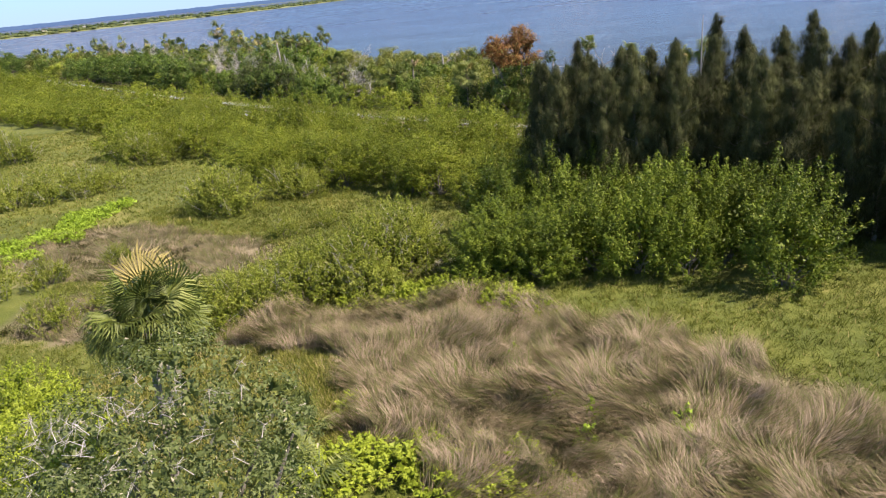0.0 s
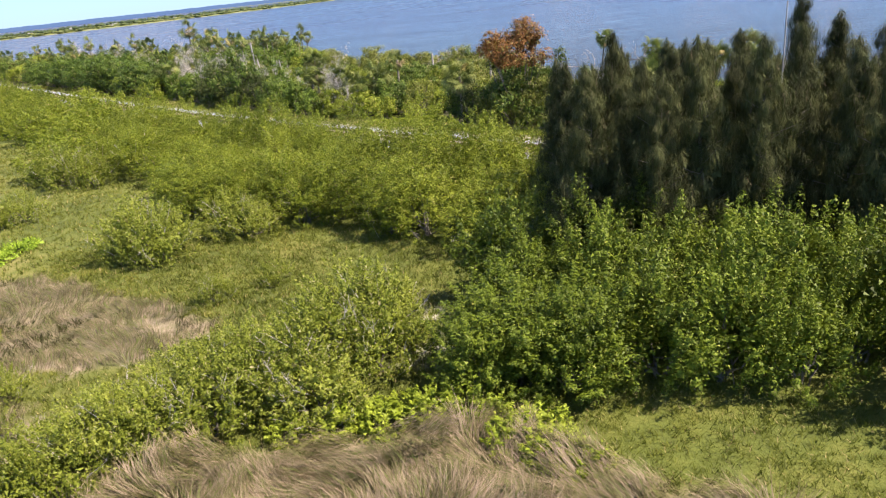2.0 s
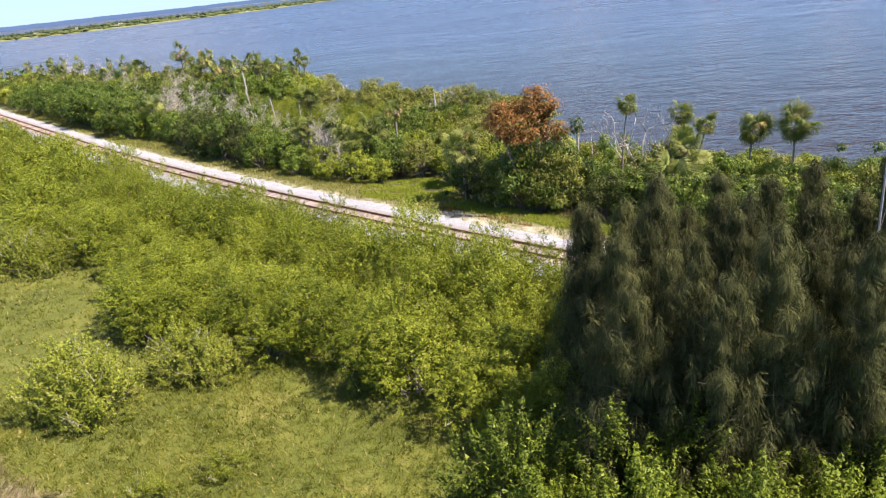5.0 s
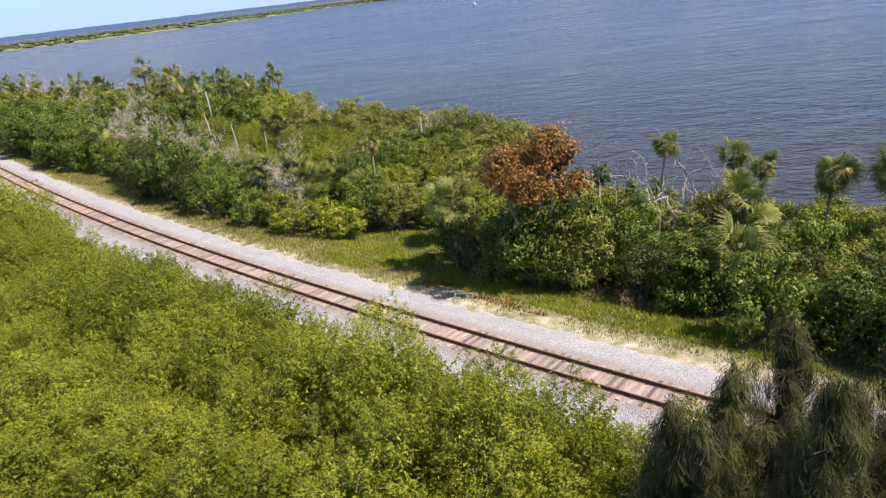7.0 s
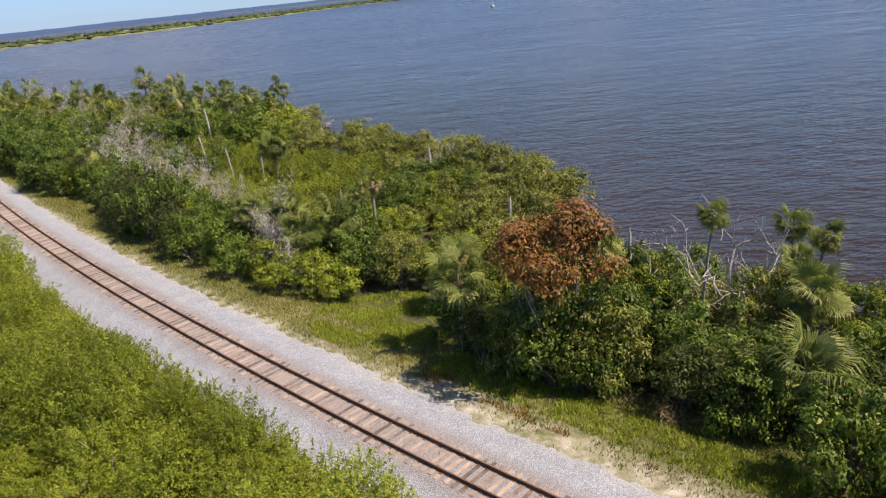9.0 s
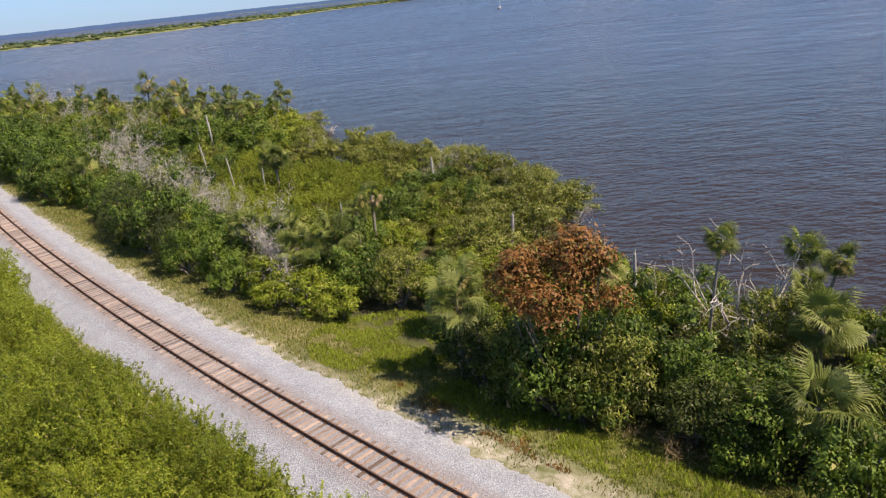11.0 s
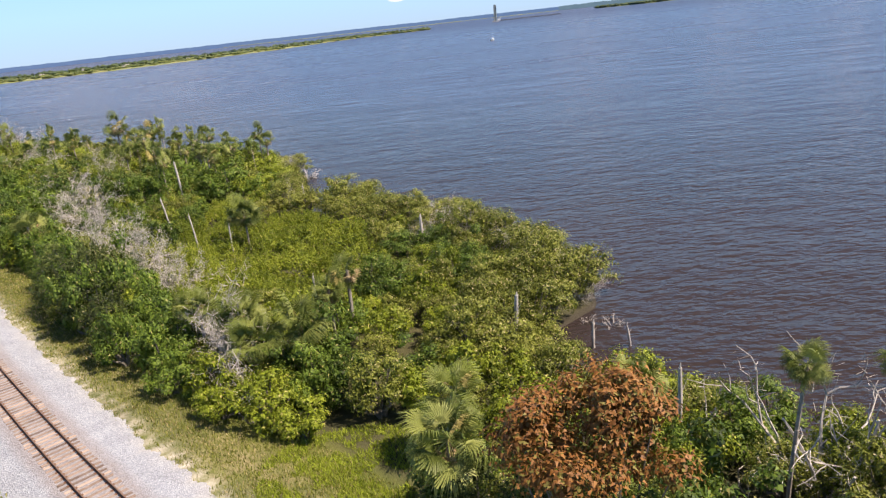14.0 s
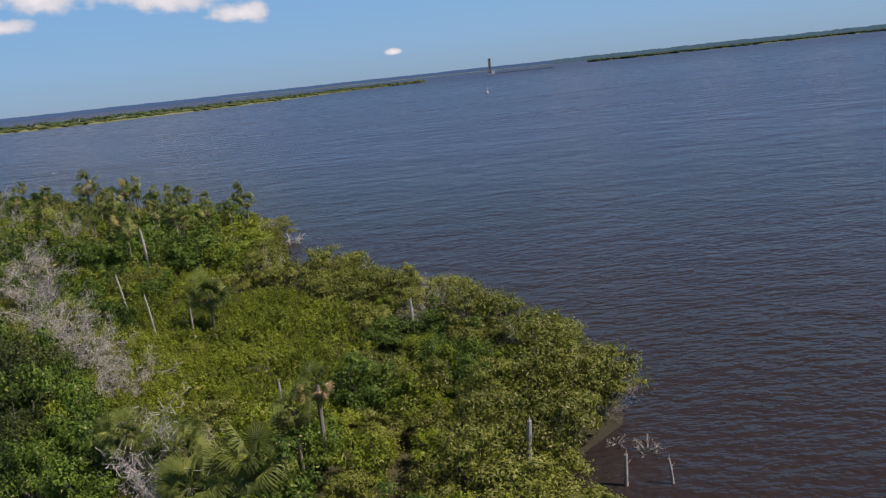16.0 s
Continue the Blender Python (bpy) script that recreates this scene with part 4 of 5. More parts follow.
mang_stock = Stock([shrub("white_mangrove", "bright green white mangrove with upright leafy shoots", "mangrove", "mangroves before the casuarinas", R, H, 12, 66, 7600, 0.14, 0.072, M_WHITE_MANG, low=0.15, flat=0.5, shoot_r=(0.25, 1.7), skirts=0.4)
                    for R, H in ((2.0, 5.7), (1.8, 6.2), (2.2, 5.3), (1.7, 5.9))])
MANG = [(0.6, 42.5), (4, 42), (8, 42.2), (12, 41), (16, 38.6), (18.6, 36.6), (20, 40), (19.5, 45), (16, 48.5), (9, 52), (3.5, 54), (1.6, 50)]
for x, y in scatter(MANG, 2.45, seed=5):
    near_edge = 0.66 if x < 4.5 and y < 47 else 1.0
    mang_stock.plant(x, y, size=rng.uniform(0.85, 1.15), tall=near_edge * rng.uniform(0.74, 1.1))

for x, y, s in ((0.9, 43.6, 1.0), (2.4, 42.6, 1.05), (4.4, 42.0, 1.0), (1.6, 45.4, 1.0), (0.4, 41.8, 0.8)):
    mang_stock.plant(x, y, size=s, tall=0.72)

pine_stock = Stock([casuarina(H, full) for H, full in ((11.4, 1.0), (12.0, 0.9), (11.0, 1.1), (11.7, 0.95), (10.4, 1.05), (9.6, 1.0))])
PINES = [(7.2, 52), (11, 50.5), (18, 49), (23, 44.5), (30, 38.5), (36, 35), (40, 40), (40, 54), (30, 58), (15, 63.5), (10.2, 64.5), (7.2, 60)]
for x, y in scatter(PINES, 2.05, seed=8):
    pine_stock.plant(x, y, size=rng.uniform(0.94, 1.06), tall=rng.uniform(0.94, 1.07) * (1.0 - 0.09 * min(1, max(0, (x - 13) / 10))))

for x, y, s in ((7.0, 60.2, 0.93), (12.6, 61.4, 1.02), (6.6, 56.8, 0.84), (7.2, 54.2, 0.9)):
    pine_stock.plant(x, y, size=s)

# ---- foreground of the marsh ----
big_oak = broadleaf("buttonwood_tree", "grey-green buttonwood with many bare grey twigs", "tree", "", 5.6, 10.2, 60, 30000, 0.12, 0.06, M_SILVER, trunk=0.2)
big_oak.matrix_basis = pose(-8.9, 15.6, 0.2)
tw = Geo()
for _ in range(90):
    a, q = rng.uniform(0, 6.28), rng.uniform(0.5, 4.4)
    p = np.array([q * math.cos(a), q * math.sin(a), 9.4 - 0.13 * q * q + rng.uniform(-1.2, 0.1)])
    d = unit(1)[0] + [0, 0, 0.5]
    tw.tube([p, p + d * 0.3, p + d * 0.5 + unit(1)[0] * 0.2], [0.012, 0.009, 0.004], 4)
    for _ in range(5):
        tw.tube([p + d * 0.35, p + d * 0.3 + unit(1)[0] * 0.25], [0.007, 0.003], 3)
tagged(part("dead_twig", tw, M_DEAD, big_oak, "bare bleached twigs"), kind="stuff")
palm_near = palm(8.2, (0.3, 0.2), 48, 8, 1.3, True, label="large cabbage palm rising above a buttonwood, some fronds yellowing", group="")
palm_near.matrix_basis = pose(-11.6, 22.3, 0.2)
palmetto = Stock([palm(0.5, (0, 0), 14, 2, 1.0, True, "saw_palmetto", "low fan-leaved palmetto clump among grass", "palmettos of the foreground")])
for x, y, s in ((-7.3, 22.8, 1.5), (-7.9, 27.0, 0.9), (-9.2, 29.4, 0.85)):
    palmetto.plant(x, y, size=s)
fern_stock = Stock([shrub("leather_fern_clump", "bright green leafy clump at the edge of dry grass", "shrub", "leafy clumps round the dry grass", R, H, 8, 70, 1900, 0.2, 0.09, M_FERN, low=0.05, shoot_r=(0.12, 0.5)) for R, H in ((1.5, 1.6), (1.3, 1.9))])
for x, y, s in ((-2.2, 25.0, 0.9), (-0.6, 24.2, 0.9), (1.2, 23.6, 0.9), (-3.4, 24.0, 1.0), (-1.5, 22.4, 1.0), (0.6, 22.0, 1.0), (2.2, 22.0, 0.8), (-5.0, 24.6, 1.1), (-6.4, 23.2, 1.2), (-5.6, 28.6, 0.8),
                (-3.6, 40.6, 0.9), (-1.6, 40.8, 0.9), (0.2, 40.4, 0.9), (1.6, 38.4, 0.9), (2.9, 37.2, 0.9), (3.8, 36.2, 0.8), (-5.4, 40.6, 0.8), (2.4, 39.2, 0.9), (-7.4, 40.4, 0.7)):
    fern_stock.plant(x, y, size=s, tall=rng.uniform(0.5, 0.7) if y < 30 else rng.uniform(0.7, 0.95))
bright_stock = Stock([shrub("buttonbush", "dense bright green round bush with small leaves", "shrub", "bright bushes beside the buttonwood", 2.6, H, 12, 170, 9000, 0.13, 0.06, M_FERN, low=0.08, shoot_r=(0.2, 0.7), splay=0.9) for H in (4.2, 3.6)])
for x, y, s in ((-18.4, 26.4, 1.0), (-20.6, 28.0, 0.95), (-17.6, 23.4, 1.0), (-21.4, 24.6, 1.0)):
    bright_stock.plant(x, y, size=s)
bright_stock.clear()
tuft_stock = Stock([shrub("yellow_shoot", "small yellow-green leafy shoot rising out of dry grass", "shoot", "leafy shoots in the dry grass", 0.4, 1.5, 3, 9, 130, 0.2, 0.1, M_VINE, low=0.3, shoot_r=(0.08, 0.4))])
for x, y, s in ((8.2, 24.6, 1.0), (7.8, 23.4, 0.7), (3.2, 27.6, 0.8), (4.8, 26.2, 0.9), (3.9, 24.2, 1.0), (2.0, 31.5, 0.8), (-2.0, 33.0, 0.7)):
    tuft_stock.plant(x, y, size=s)
vine_stock = Stock([shrub("vine_patch", "bright light-green vine spreading over marsh grass", "vine", "bright vines of the marsh", 1.6, 0.7, 8, 70, 1100, 0.18, 0.11, M_VINE, low=0.0, shoot_r=(0.14, 0.3), upright=0.5)])
vr = np.random.default_rng(3)
for u in np.linspace(0, 1, 16):
    vine_stock.plant(-38.5 + 4.0 * u + vr.normal() * 0.9, 57.5 + 11 * u + vr.normal() * 0.8, size=vr.uniform(0.7, 1.1))
for st in (vine_stock, hedge_stock, hedge_far, bush_stock, mang_stock, pine_stock, palmetto, fern_stock, tuft_stock):
    st.clear()


# ---- grasses ----
def blades(name, label, places, box, n, L, W, mat, keep, lean=0.5, swirl=0.0, seed=1, z_up=0.0, tuft=0, simple=False, mound=0.0):
    r = np.random.default_rng(seed)
    if box is None:
        x, y = places
    else:
        x, y = r.uniform(box[0], box[1], n), r.uniform(box[2], box[3], n)
        ok = keep(x, y)
        x, y = x[ok], y[ok]
    if tuft:
        x, y = (np.repeat(q, tuft) + r.normal(size=len(q) * tuft) * 0.11 for q in (x, y))
    m = len(x)
    z = height(x, y) - 0.03
    a = r.uniform(0, 2 * np.pi, m)
    if swirl:
        a = np.pi * (0.8 + 1.3 * wob(x, y, 3.0, 4) + 0.6 * wob(x, y, 1.1, 8)) + r.normal(size=m) * 0.3
    le = L * r.uniform(0.6, 1.25, m)
    t = np.clip(lean * (0.9 + 0.2 * wob(x, y, 0.8, 5) + 0.04 * r.normal(size=m) if swirl else r.uniform(0.5, 1.3, m)), 0, 0.985)
    tip = np.stack([np.cos(a) * t, np.sin(a) * t, np.sqrt(1 - t * t) + z_up], 1) * le[:, None]
    b = r.uniform(0, np.pi, m)
    if swirl:
        b = a + np.pi / 2 + r.normal(size=m) * 0.5
    side = np.stack([np.cos(b), np.sin(b), 0 * b], 1) * (W * r.uniform(0.6, 1.3, m))[:, None]
    base = np.stack([x, y, z], 1)
    if mound:
        base[:, 2] += mound * np.maximum(0, 0.5 + 0.6 * wob(x, y, 1.5, 7)) * r.uniform(0.3, 1, m)
    if simple:
        v = np.stack([base - side, base + side, base + tip], 1).reshape(-1, 3)
        return tagged(new(name, raw_mesh(name, v, 3 * np.arange(m)[:, None] + [[0, 1, 2]], mat)), label, "grass", kind="stuff")
    mid = base + tip * [0.5, 0.5, 0.68]
    v = np.stack([base - side * 0.6, base + side * 0.6, mid + side * 0.5, mid - side * 0.5, base + tip], 1).reshape(-1, 3)
    i = 5 * np.arange(m)[:, None]
    f = np.concatenate([i + [[0, 1, 2]], i + [[0, 2, 3]], i + [[3, 2, 4]]])
    return tagged(new(name, raw_mesh(name, v, f, mat)), label, "grass", kind="stuff")


def open_marsh(x, y):
    return (track_d(x, y) < -4.6) & ~in_poly(x, y, HEDGE) & ~in_poly(x, y, MANG) & (cord_mask(x, y) < 0.5)


blades("cordgrass", "long dry brown and grey cordgrass laid over in swirls", None, (-16, 20, 13, 40), 220000, 1.45, 0.016, M_CORD, lambda x, y: in_poly(x + 0.7 * wob(x, y, 1.1, 2), y + 0.7 * wob(x, y, 1.2, 9), CORD_A), 0.94, 1.0, 3, mound=1.2)
blades("cordgrass_patch", "dry brown cordgrass patch in the marsh", None, (-40, -12, 37, 64), 60000, 0.75, 0.02, M_CORD, lambda x, y: (in_poly(x + 0.8 * wob(x, y, 1.1, 2), y + 0.8 * wob(x, y, 1.2, 9), CORD_B) | in_poly(x, y, CORD_C)) & (wob(x, y, 2.0, 6) > -0.75), 0.85, 1.0, 4)
SEDGE = [(-17, 36), (-10, 35.2), (-6.6, 33), (-5.6, 27.5), (-8, 23), (-15, 26), (-22, 33)]
blades("sedge", "pale green sedge between palmetto and dry grass", None, (-22, -5, 22, 37), 60000, 0.5, 0.02, M_WEED, lambda x, y: in_poly(x, y, SEDGE), 0.62, 0, 9, simple=True)
blades("marsh_grass", "short green and straw marsh grass", None, (-30, 26, 12, 68), 52000, 0.34, 0.02, M_GRASS, open_marsh, 0.8, 0, 5, tuft=9, simple=True)
blades("marsh_grass_beyond", "short green marsh grass further off", None, (-80, -10, 50, 125), 26000, 0.34, 0.04, M_GRASS, open_marsh, 0.75, 0, 6, tuft=7, simple=True)


def verge_places(n, seed):
    r = np.random.default_rng(seed)
    s = first_s + r.uniform(-10, 190, n)
    d = np.where(r.uniform(size=n) < 0.8, r.uniform(4.0, 11.5, n), r.uniform(-7, -4.0, n))
    p, _ = track_at(s, d)
    x, y = p[:, 0], p[:, 1]
    ok = np.where(d > 0, wob(x, y, 1.6, 3) + 0.5 * wob(x, y, 0.6, 5) + 0.6 * r.normal(size=n) > 0.75 - (0.9 - 0.3 * smooth(-8, 2, x)) * (d - 4 - 0.9 * smooth(-6, 3, x)), wob(x, y, 1.3, 5) > -0.1)
    return x[ok], y[ok]


first_s = float(np.interp(-19.0, -TX, T_S))
vx, vy = verge_places(170000, 7)
blades("verge_weeds", "green and straw coloured weeds along the railway", (vx, vy), None, 0, 0.28, 0.03, M_WEED, None, 0.5, 0, 7, simple=True)

GREEN = offset_line([16, 6, 0, -5], 6.5) + offset_line([-5, 0, 6, 16], 9.6)
NOTCH = (-3.8, 102.6)
blades("green_weeds", "bright green weeds at the verge", None, (-10, 20, 75, 109), 150000, 0.34, 0.032, M_FERN, lambda x, y: (in_poly(x, y, GREEN) | (np.hypot(x - NOTCH[0], y - NOTCH[1]) < 5.6)) & (wob(x, y, 1.2, 4) > -0.3), 0.6, 0, 10, simple=True)

# rust-coloured blades added in place of an orange sand patch
blades("rust_weeds", "rust-orange blades standing in for orange sand at the edge of the stone bed", None, (-3, 12, 80, 96), 30000, 0.3, 0.03, M_RUST, lambda x, y: (np.abs(track_d(x, y) - 6.1) < 0.7) & (wob(x, y, 1.5, 12) > 0.25), 0.6, 0, 14, simple=True)
# tall light-green weeds and saplings where the thicket meets the stone bed
sapling = Stock([shrub("sapling_weed", "light green tall weed at the edge of the railway bed", "weed", "weeds along the railway bed", R, H, 4, 20, 480, 0.16, 0.06, M_HEDGE, low=0.1, shoot_r=(0.09, 0.8)) for R, H in ((0.8, 1.7), (0.9, 2.1), (0.7, 1.4))])
sr = np.random.default_rng(12)
for s in np.arange(first_s + 4, first_s + 74, 0.75):
    q, _ = track_at(np.array([s]), np.array([-4.9 + sr.normal() * 0.35]))
    sapling.plant(q[0, 0], q[0, 1], size=sr.uniform(0.7, 1.15) * (1.15 if s < first_s + 50 else 0.8))
sapling.clear()

# ---- the shore belt between railway and lagoon ----
pepper = Stock([broadleaf("pepper_tree", "dark green broad-leaved shrub tree at the railway verge", "tree", "broad-leaved trees of the shore belt", R, H, 20, 4200, 0.2, 0.115, M_PEPPER, base=0.02) for R, H in ((2.6, 4.6), (2.4, 5.2), (2.9, 4.2))])
fresh = Stock([broadleaf("wax_myrtle", "fresh green leafy shrub of the shore belt", "shrub", "fresh green shrubs of the shore belt", R, H, 16, 3400, 0.19, 0.105, M_LIGHT, base=0.05) for R, H in ((2.2, 3.4), (2.5, 3.8))])
olive = Stock([broadleaf("black_mangrove", "olive-green mangrove with grey limbs near the water", "mangrove", "mangroves of the waterline", R, H, 22, 3800, 0.18, 0.09, M_OLIVE, base=0.08) for R, H in ((2.5, 4.0), (2.8, 4.4), (2.3, 3.6))])
lowsh = Stock([shrub("saltbush", "low yellow-green saltbush of the shore belt", "shrub", "low saltbushes of the shore belt", R, H, 12, 110, 3600, 0.15, 0.065, M_HEDGE, low=0.1, shoot_r=(0.15, 0.7)) for R, H in ((2.1, 2.1), (2.3, 2.5))])
farmix = Stock([broadleaf("shore_tree", "rounded green tree of the wooded point", "tree", "trees of the wooded point", R, H, 22, 3800, 0.27, 0.15, mt, base=0.03) for R, H, mt in ((3.8, 6.0, M_PEPPER), (3.6, 5.4, M_OLIVE), (3.9, 5.6, M_LIGHT))])

# palms that stand clear: place, height of the crown, lean, size
STANDING = [(17.2, 95.9, 9.3, 0.7, 0.2, 0.72), (23.9, 98.0, 7.4, -0.3, 0.3, 0.8), (25.6, 99.2, 6.0, 0.9, 0, 0.75), (23.2, 96.6, 5.8, 0, -0.4, 0.75), (1.9, 96.4, 6.9, 0.1, 0, 1.3), (10.4, 91.6, 5.2, 0, 0, 1.15),
            (18.9, 85.4, 4.6, 0, 0, 1.5), (-7.7, 120.7, 5.9, 0, 0, 1.0), (-13.6, 116.4, 6.2, 0.2, 0, 1.25), (-17.4, 118.6, 6.4, 0, 0, 1.1), (-8.7, 115.0, 5.6, 0, 0, 1.45),
            (-12.0, 113.6, 5.2, 0, 0, 1.2), (-22.8, 150.2, 5.8, 0, 0, 1.4), (-50.5, 152.5, 6.2, 0.4, 0, 1.25), (28.5, 93.5, 6.4, 0.3, 0, 1.0), (31.0, 90.0, 7.2, 0, 0, 1.1), (22.4, 92.6, 5.2, 0, 0, 1.3), (12.4, 104.5, 4.6, 0.3, 0, 1.0), (2.0, 104.0, 4.8, 0, 0, 1.2)]
BELT = offset_line([70, 40, 20, 0, -20, -40, -60, -100, -140, -180, -230], 7.5) + [(-240, 355), (-150, 290), (-110, 262), (-80, 244), (-58, 229), (-38, 216), (-26.5, 201), (-23, 188), (-22, 179), (-19, 170.5), (-11, 166.5), (-2, 158), (5, 148.5), (10.6, 139.5), (14.2, 132), (13.6, 126), (9.6, 122), (8, 117), (10.4, 112), (17, 107), (26, 101.5), (40, 92), (55, 77), (80, 50)]


def belt_keep(x, y):
    d, s = track_d(x, y), shore_d(x, y)
    notch = np.hypot(x - NOTCH[0], y - NOTCH[1]) < 5.8
    for px, py, *_ in STANDING:
        notch |= np.hypot(x - px - 0.4, y - py + 0.9) < (2.2 if py < 100 else 1.3)
    bay = (x > -52) & (x < -36) & (d < 10.5)
    return (s > 0.6) & (d > 8.5 + 2.7 * smooth(-3, 3, x) * (1 - smooth(16, 22, x)) + 0.9 * wob(x, y, 5, 1)) & ~notch & ~bay


for x, y in scatter(BELT, lambda x, y: 2.5 if y < 135 else (3.1 if y < 180 else 5.6), seed=11, tries=14, keep=belt_keep):
    d = float(track_d(np.array([x]), np.array([y]))[0])
    s = float(shore_d(np.array([x]), np.array([y]))[0])
    q = rng.uniform()
    if y > 176 or x < -58:
        if s < 4:
            olive.plant(x, y, size=rng.uniform(0.9, 1.3), tall=rng.uniform(0.8, 1.1))
        else:
            farmix.plant(x, y, size=rng.uniform(0.95, 1.3), tall=rng.uniform(0.9, 1.2) * (0.75 if s < 9 else 1.0), which=0 if (d < 16 and q < 0.7) else None)
    elif s < 6 and y > 112:
        olive.plant(x, y, size=rng.uniform(0.95, 1.3), tall=rng.uniform(0.85, 1.3))
    elif d < 15:
        (pepper if q < (0.62 if x < 3 else 0.84) else fresh if q < (0.85 if x < 3 else 0.94) else olive).plant(x, y, size=rng.uniform(0.8, 1.1), tall=rng.uniform(0.85, 1.2) * (1.35 if x < -22 else 1.1))
    elif y > 127 and -34 < x < -6 and s > 8:
        lowsh.plant(x, y, size=rng.uniform(0.9, 1.3), tall=rng.uniform(0.8, 1.2))
    else:
        (fresh if q < 0.5 else olive if q < 0.75 else pepper).plant(x, y, size=rng.uniform(0.75, 1.05), tall=rng.uniform(0.8, 1.25))

oaks = Stock([broadleaf("live_oak", "dark green small-leaved oak at the railway verge", "tree", "dark oaks of the verge", R, H, 24, 4800, 0.18, 0.09, M_OAK, base=0.02) for R, H in ((3.2, 6.6), (2.9, 6.0))])
for x, y, s in ((-35.6, 133.6, 1.15), (-32.2, 130.4, 1.15), (-29.4, 126.6, 1.1), (-38.2, 138.0, 1.15), (-33.4, 135.6, 1.25), (-26.4, 122.2, 0.85), (-55.0, 158.0, 0.9), (-58.0, 163.0, 1.0), (3.2, 95.2, 0.75), (14.0, 88.2, 0.8), (15.8, 86.6, 0.7), (18.4, 86.2, 0.75), (22.4, 84.6, 0.8), (26.0, 82.6, 0.8), (10.8, 91.4, 0.75)):
    oaks.plant(x, y, size=s)
rust = broadleaf("rust_brown_tree", "tree with withered rust-brown leaves at the verge", "tree", "", 3.7, 11.3, 20, 9000, 0.2, 0.12, M_RUST, base=0.55, trunk=0.1)
for x, y, s, t in ((5.9, 93.2, 1.08, 1.35), (10.6, 91.2, 1.05, 1.3), (8.2, 94.4, 1.15, 1.5), (4.6, 95.6, 1.0, 1.1), (12.0, 92.6, 1.1, 1.4), (9.6, 91.2, 0.85, 1.6), (5.2, 93.0, 0.85, 1.4), (7.2, 91.6, 0.85, 1.7), (8.6, 90.6, 0.7, 1.5), (6.1, 92.0, 0.75, 1.5), (7.3, 91.4, 1.07, 1.3), (9.2, 91.0, 1.07, 1.15)):
    (pepper if s > 1.06 else olive).plant(x, y, size=s, tall=t)
rust.matrix_basis = pose(7.7, 91.2, ground_z(7.7, 91.2))

# palms that stand clear of the rest
for x, y, top, lx, ly, size in STANDING:
    g0 = ground_z(x, y)
    palm(top - g0, (lx, ly), 26, 10, size, True, girth=0.11 if top > 5.5 else 0.16).matrix_basis = pose(x, y, g0, 0, 0, 0)
for x, y, top, size in ((-6.3, 121.6, 7.0, 0.95), (-50.0, 151.6, 6.4, 1.1), (-18.6, 120.5, 6.2, 0.9), (-40.0, 186.0, 8.4, 0.9), (-44.0, 190.0, 8.8, 0.9)):
    g0 = ground_z(x, y)
    palm(top - g0, (0.1, 0.1), 7, 18, size, True, label="cabbage palm with a skirt of tan dead fronds").matrix_basis = pose(x, y, g0)

far_palms = Stock([palm(h, (rng.normal() * 0.4, rng.normal() * 0.4), 13, 9, 1.15, False, label="cabbage palm of the wooded point with tan dead skirt", group="cabbage palms of the wooded point") for h in (7.5, 6.6, 8.4, 5.8)])
pr = np.random.default_rng(21)
for _ in range(120):
    u = pr.uniform()
    c = np.array([-34 - 110 * u ** 1.2, 200 + 80 * u])
    x, y = c[0] + pr.normal() * 7 - 5, c[1] + pr.normal() * 9 - 10
    if shore_d(np.array([x]), np.array([y]))[0] > 1.5 and track_d(np.array([x]), np.array([y]))[0] > 12:
        far_palms.plant(x, y, size=pr.uniform(0.6, 0.82), tall=pr.uniform(1.1, 1.45))
for x, y, s in ((-64.7, 210.9, 1.3), (-32.8, 201.5, 0.85), (-36, 190, 0.9), (-41, 196, 1.0), (-47, 185, 1.0)):
    far_palms.plant(x, y, size=s)

grey = Stock([dead_tree("dead_tree", "bare pale grey tree with dense fine dead twigs", "dead grey trees of the shore belt", H, R, 9, 2600, thick=0.05) for H, R in ((5.2, 2.2), (5.6, 2.4), (4.8, 2.6))])
for x, y, s in ((-13.4, 114.6, 1.2), (-17.5, 120.8, 0.95), (-16.2, 119.0, 0.8), (-26.0, 134.4, 1.0), (-32.9, 141.5, 1.15), (-39.2, 149.1, 1.15), (-48.4, 163.1, 1.2), (-55.7, 173.2, 1.3), (-61.4, 195.5, 1.3), (-88.9, 218.3, 1.3), (-82.0, 212.0, 1.2), (-121.3, 267.4, 1.5), (-113.0, 258.0, 1.4), (-70.0, 190.0, 1.2),
                (0.6, 150.2, 0.8), (4.2, 143.5, 0.85), (2.6, 146.5, 0.8), (-1.0, 146.0, 0.7), (11.4, 131.0, 0.7), (8.6, 135.2, 0.7), (13.1, 127.6, 0.6), (-21.5, 169.4, 0.7), (-23.0, 174.0, 0.65), (-29.0, 199.5, 0.7)):
    grey.plant(x, y, size=s * (1.06 if x < -10 else 0.95), tall=1.0)
white = dead_tree("dead_tree", "large bare bleached tree leaning over the water", "dead grey trees of the shore belt", 9.2, 6.2, 8, 420, thick=0.13, up=0.78)
white.matrix_basis = pose(19.6, 97.4, ground_z(19.6, 97.4))
